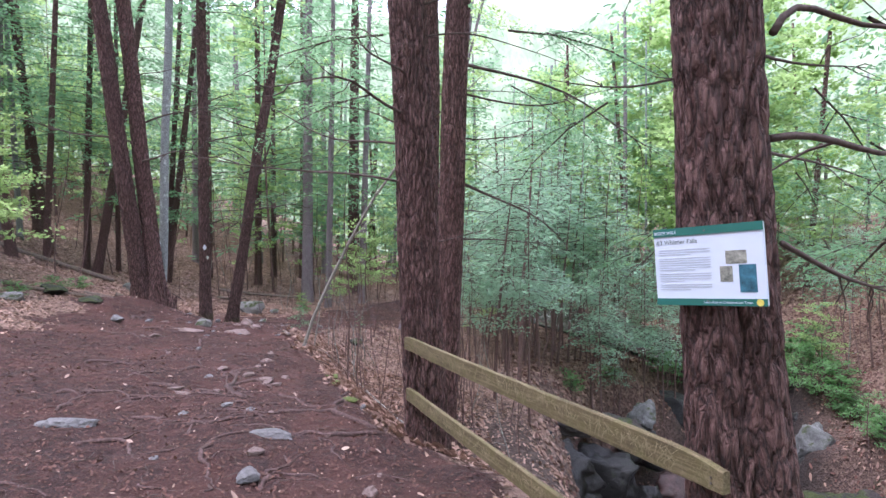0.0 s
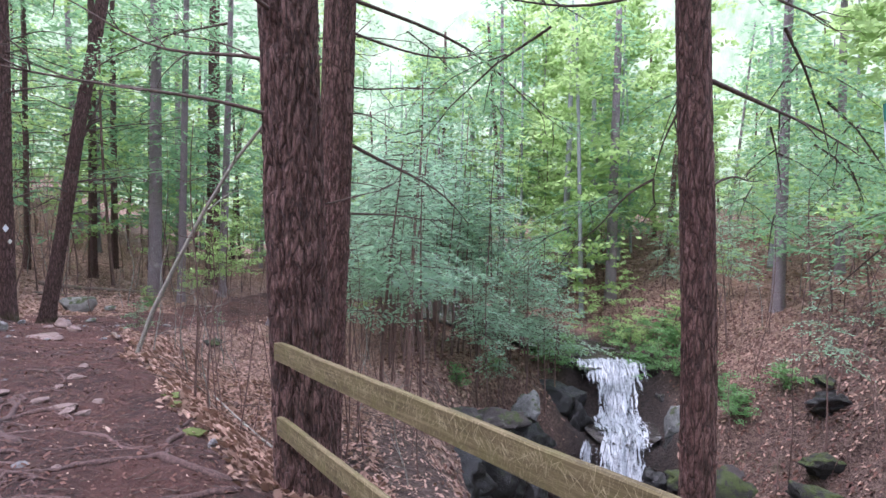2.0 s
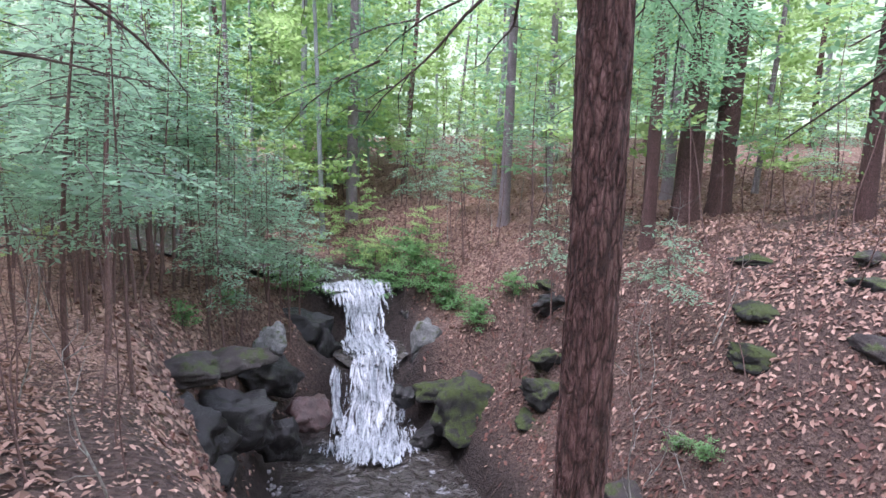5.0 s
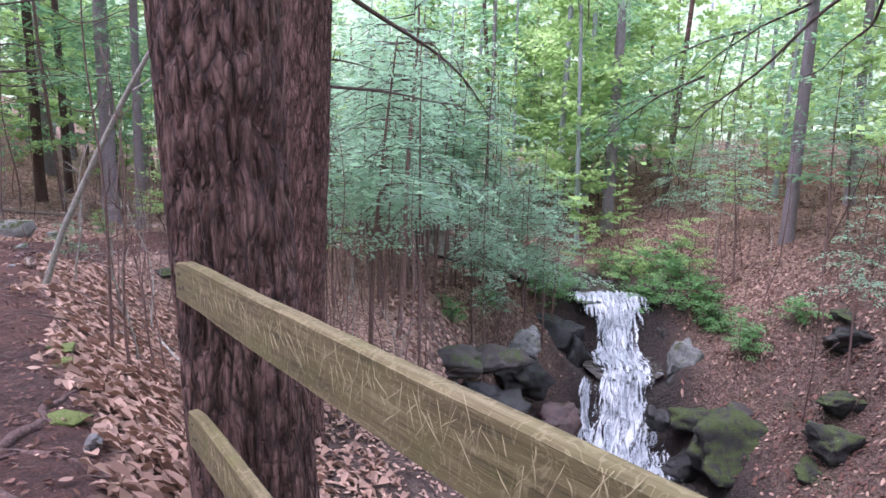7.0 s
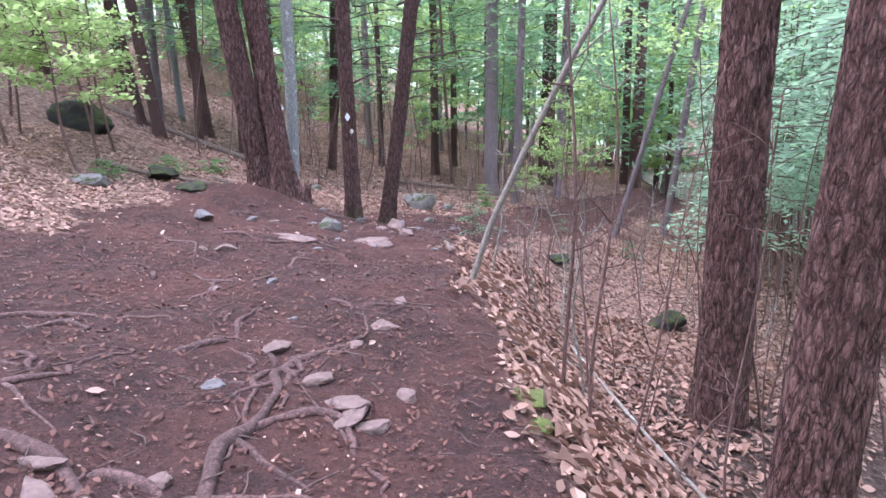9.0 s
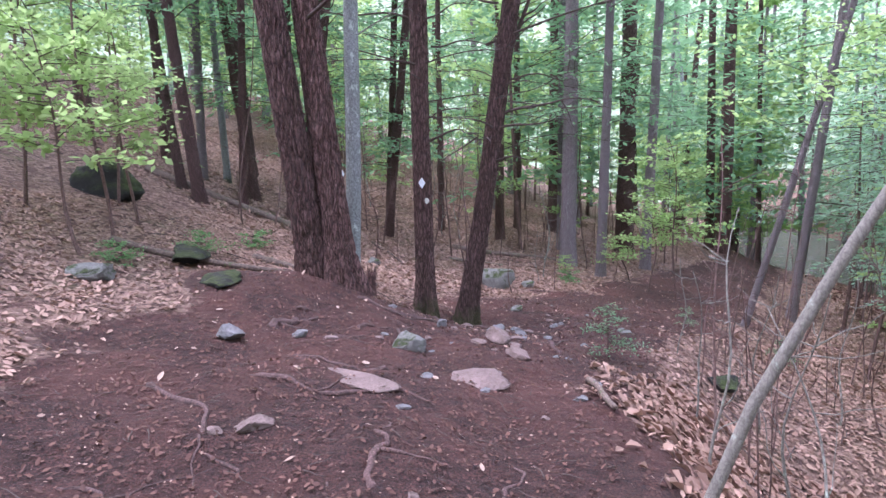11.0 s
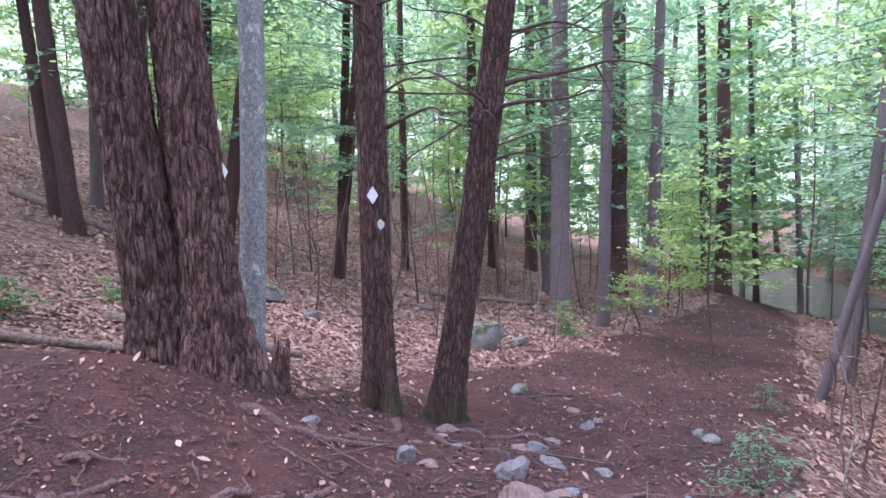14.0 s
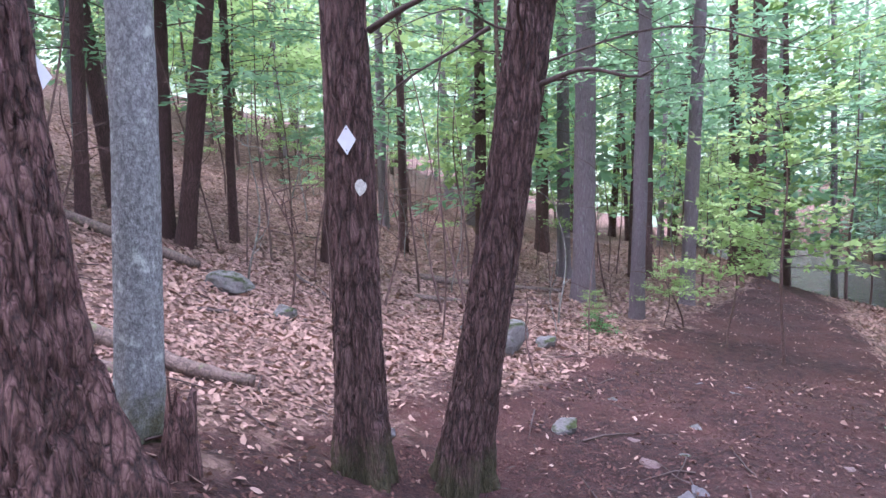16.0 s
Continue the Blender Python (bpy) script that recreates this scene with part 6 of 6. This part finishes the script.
for x, y, v, k in ((4.6, 36.5, 1, 1.0), (7.6, 37.5, 0, 1.2), (1.0, 41.5, 2, 1.2), (8.8, 41, 1, 1.4), (9.6, 46, 0, 1.6), (8.4, 50, 1, 1.8), (-1.2, 47, 0, 1.5)):
    leafy_sapling(x, y, v, (x * 71) % 360, k)

SHRUBS = [leaf_cloud("leaves", 600 + i, 0.05, 0.7, 26, 0.8, SHRUB, 0.08, 40, 0.2) for i in range(2)]


def shrub(x, y, z, v, size, label="low green shrub on the brook bank"):
    s = thing("shrub", x, y, z, label, "shrub", "shrubs", (x * 97) % 360)
    s.scale = (size, size, size)
    part("leaves", SHRUBS[v][0], s)
    tagged(part("branchwork", SHRUBS[v][1], s), kind="stuff")


for i, (x, y, k) in enumerate(((15.0, 25.0, 1.5), (14.6, 26.0, 1.7), (15.8, 23.8, 1.4), (16.2, 22.2, 1.5), (11.2, 26.2, 1.4), (10.2, 26.6, 1.5), (16.6, 25.4, 1.6), (15.6, 20.2, 1.2), (16.8, 19.4, 1.3), (12.6, 28.2, 1.5), (6.6, 22.8, 0.8), (-10.5, 16.4, 0.5), (-9.6, 12.9, 0.4), (-5.6, 23.2, 0.5), (-9.9, 14.6, 0.5))):
    shrub(x, y, G(x, y) - 0.05, i % 2, k)

for i, (x, y, k) in enumerate(((15.49, 28.31, 1.5), (16.70, 28.06, 1.6), (16.77, 25.75, 1.6), (16.39, 23.57, 1.5), (16.10, 22.42, 1.2), (15.26, 19.80, 1.0), (17.78, 28.09, 1.7), (15.50, 29.45, 1.4), (4.47, 19.99, 0.9), (13.34, 10.27, 0.6), (13.09, 9.50, 0.6))):
    shrub(x, y, G(x, y) - 0.05, (i + 1) % 2, k, "bright green low growth on the rocks over the falls" if i < 8 else "small green shrub on the leafy bank")

# Bare stems and brush on the bank between the trail and the thicket.
STEMS = []
for i in range(5):
    rg = np.random.RandomState(700 + i)
    tall = (1.6, 2.4, 3.2, 1.2, 2.8)[i]
    top = np.array((rg.normal(0, 0.25), rg.normal(0, 0.25), tall))
    main = wander((0, 0, -0.2), top, 12, 0.1, rg)
    mat_s = BARK_YOUNG if i else BARK_GREY
    twigs = []
    for k in range(6):
        j = rg.randint(3, 11)
        d = np.array((rg.normal(0, 1), rg.normal(0, 1), rg.uniform(0.1, 0.8)))
        d *= rg.uniform(0.25, 0.6) / np.linalg.norm(d)
        twigs.append(mesh("twig", *tube(wander(main[j], main[j] + d, 5, 0.04, rg), np.linspace(0.005, 0.0015, 5), 4), mat_s))
    STEMS.append((mesh("stem", *tube(main, np.linspace(0.013, 0.003, 12), 6), mat_s), twigs))


def bare(v, x, y, label, turn, tilt, size):
    b = thing("bare_sapling", x, y, G(x, y), label, "sapling", "bare saplings")
    b.matrix_basis = pose(x, y, G(x, y), tilt[0], tilt[1], turn) @ Matrix.Diagonal((size, size, size, 1))
    st = part("stem", STEMS[v][0], b)
    for t in STEMS[v][1]:
        part("twig", t, st)


stems_xy, rg = scatter(95, -3.2, 2.2, 8.6, 20, 0.28, 16, lambda x, y: nearest(EDGE, np.array(x), np.array(y))[1] > 0 and bank(x, y) < -3.2 and float(nearest(EDGE, np.array(x), np.array(y))[0]) > 0.25)
for i, (x, y) in enumerate(stems_xy):
    bare(i % 5, x, y, "bare brown brushwood stem on the leafy bank", rg.uniform(0, 360), (rg.normal(0, 8), rg.normal(0, 8)), rg.uniform(0.6, 1.2))
more_xy, rg = scatter(70, -16, 4, 18, 34, 0.6, 17, lambda x, y: off_trail(x, y, 1.5) and bank(x, y) < -2)
for i, (x, y) in enumerate(more_xy):
    bare(i % 5, x, y, "bare thin sapling stem in the wood", rg.uniform(0, 360), (rg.normal(0, 5), rg.normal(0, 5)), rg.uniform(0.9, 2.2))
right_xy, rg = scatter(105, 10, 24, 5, 28, 0.5, 18, lambda x, y: bank(x, y) > 2)
for i, (x, y) in enumerate(right_xy):
    bare(i % 5, x, y, "bare thin sapling stem on the brook slope", rg.uniform(0, 360), (rg.normal(0, 9), rg.normal(0, 9)), rg.uniform(1.0, 2.4))


# ---- litter: leaves, needles and twigs too many to count ----
def litter(name, n, pick, material, size, label, seed, curl=0.35):
    rg = np.random.RandomState(seed)
    x, y = pick(rg, n)
    a, k = rg.uniform(0, 6.283, len(x)), size * rg.uniform(0.55, 1.25, len(x))
    e = 0.04
    zc = height(x, y)
    sx, sy = np.clip((height(x + e, y) - zc) / e, -0.6, 0.6), np.clip((height(x, y + e) - zc) / e, -0.6, 0.6)
    zc = zc - 0.05 * trodden_at(x, y) * (1 - sstep(16, 20, y))
    shape = [(0, -0.55, 0), (0.30, -0.1, 1), (0.22, 0.3, 0.7), (0, 0.6, 0.2), (-0.22, 0.3, 0.7), (-0.30, -0.1, 1)]
    cu = rg.uniform(-0.1, curl, len(x))
    tx, ty = rg.normal(0, 0.35, len(x)), rg.normal(0, 0.35, len(x))
    cols = []
    for u, v, w in shape:
        lx, ly = k * (u * np.cos(a) - v * np.sin(a)), k * (u * np.sin(a) + v * np.cos(a))
        cols.append(np.stack([x + lx, y + ly, zc + 0.012 + k * 0.15 + lx * (sx + tx) + ly * (sy + ty) + k * cu * w], 1))
    v = np.stack(cols, 1).reshape(-1, 3)
    b = np.arange(len(x)) * 6
    f = np.concatenate([np.stack([b, b + 1, b + 2, b + 3], 1), np.stack([b, b + 3, b + 4, b + 5], 1)])
    tagged(new(name, mesh(name, v, f, material, False)), label, "fallen leaves", "", "stuff")


def off_ground(x0, x1, y0, y1, keep):
    def pick(rg, n):
        x, y = rg.uniform(x0, x1, n), rg.uniform(y0, y1, n)
        t = trodden_at(x, y)
        d, _, _, w = nearest(STREAM, x, y)
        de, se, _, _ = nearest(EDGE, x, y)
        steep = (se > 0) * sstep(0.9, 2.2, de) * (1 - sstep(11, 14.5, y))
        k = (rg.rand(n) < keep(t)) & (rg.rand(n) < sstep(0.2, 2.2, d - w)) & (rg.rand(n) > 0.7 * steep)
        return x[k], y[k]
    return pick


litter("leaf_litter", 110000, off_ground(-13, 2.5, 3, 24, lambda t: (1 - t) ** 2), LITTER, 0.058, "dry tan oak and beech leaves lying thick beside the trail", 1)
litter("leaf_litter", 22000, off_ground(-3.6, 0.8, 5.5, 14, lambda t: (1 - t) ** 2), LITTER, 0.085, "dry curled tan leaves on the steep bank", 2, 0.6)
litter("leaf_litter", 60000, off_ground(-24, 3, 18, 44, lambda t: (1 - t) ** 2), LITTER, 0.095, "dry tan leaves covering the wood's floor", 3)
def slope_leaves(near_brook):
    """Places on the far bank: matted low down by the brook, or dry and thick higher up."""
    def pick(rg, n):
        x, y = rg.uniform(2, 40, n), rg.uniform(3, 46, n)
        d, side, _, w = nearest(STREAM, x, y)
        up = np.where(side > 0, sstep(3.0, 9.0, d - w), 0.5)
        k = (rg.rand(n) < sstep(0.2, 2.2, d - w)) & (rg.rand(n) < (1 - 0.75 * up if near_brook else 0.2 + 0.8 * up))
        return x[k], y[k]
    return pick


# Darker leaves low down put the gorge's shade into the litter colour.
litter("leaf_litter", 60000, slope_leaves(True), SCRAP, 0.13, "dark brown leaves matted on the brook's banks, carrying the gorge's shade", 14, 0.5)
litter("leaf_litter", 110000, slope_leaves(False), LITTER, 0.13, "dry tan leaves covering the slope above the brook", 4, 0.5)
litter("trail_leaves", 1200, off_ground(-8, 0.8, 2, 24, lambda t: 0.25 * t), PALE_LEAF, 0.06, "scattered pale dry leaves on the dirt trail", 5, 0.15)
litter("trail_litter", 7000, off_ground(-8, 1.5, 13.5, 32, lambda t: 0.4 * t), LITTER, 0.045, "tan leaves blown over the lower trail", 15, 0.3)
litter("trail_scraps", 52000, off_ground(-8, 0.8, 2, 22, lambda t: 0.9 * t), SCRAP, 0.031, "brown leaf scraps trodden into the trail", 7, 0.2)
litter("trail_chips", 6000, off_ground(-8, 0.8, 2, 22, lambda t: 0.8 * t), LITTER, 0.02, "tiny leaf scraps and bark chips on the trail", 6, 0.1)


def twig_litter(n, seed, x0, x1, y0, y1, ln, r, label, lift=0.012):
    rg = np.random.RandomState(seed)
    pcs = []
    for i in range(n):
        x, y, a, k = rg.uniform(x0, x1), rg.uniform(y0, y1), rg.uniform(0, 6.283), ln * rg.uniform(0.4, 1.3)
        xs, ys = x + math.cos(a) * k * np.linspace(0, 1, 4), y + math.sin(a) * k * np.linspace(0, 1, 4) + rg.normal(0, 0.05 * k, 4)
        zs = height(xs, ys) - 0.05 * trodden_at(xs, ys) + lift + rg.uniform(0, 0.03)
        pcs.append(tube(np.stack([xs, ys, zs], 1), np.linspace(r, r * 0.4, 4) * rg.uniform(0.6, 1.3), 5))
    tagged(new("fallen_twigs", mesh("fallen_twigs", *join(pcs), TWIG)), label, "twigs", "", "stuff")


twig_litter(1900, 31, -8.5, 0.5, 3.5, 17, 0.14, 0.0035, "small dead twigs strewn over the trail")
twig_litter(230, 32, -2.6, 1.5, 9.0, 16, 0.45, 0.006, "tangle of dead brushwood on the bank", 0.12)
twig_litter(260, 33, -16, -4, 14, 28, 0.6, 0.009, "dead sticks lying on the leaf litter")
twig_litter(160, 34, 10, 24, 6, 28, 0.9, 0.012, "dead sticks lying on the brook slope")

# Jagged stub of a broken stem at the foot of the big hemlock.
rj = np.random.RandomState(51)
sv, sf = tube([(0, 0, -0.2), (0.0, 0, 0.0), (0.02, 0, 0.15), (0.05, 0, 0.3)], [0.12, 0.1, 0.075, 0.06], 14, False)
sv = np.array(sv)
sv[-14:, 2] += rj.uniform(-0.1, 0.16, 14)
stub = solo("tree_stub", mesh("tree_stub", sv, sf + [tuple(range(42, 56))], BARK), -7.02, 14.9, G(-7.02, 14.9), "jagged broken stub at the foot of the big hemlock", "stump", size=1.0)
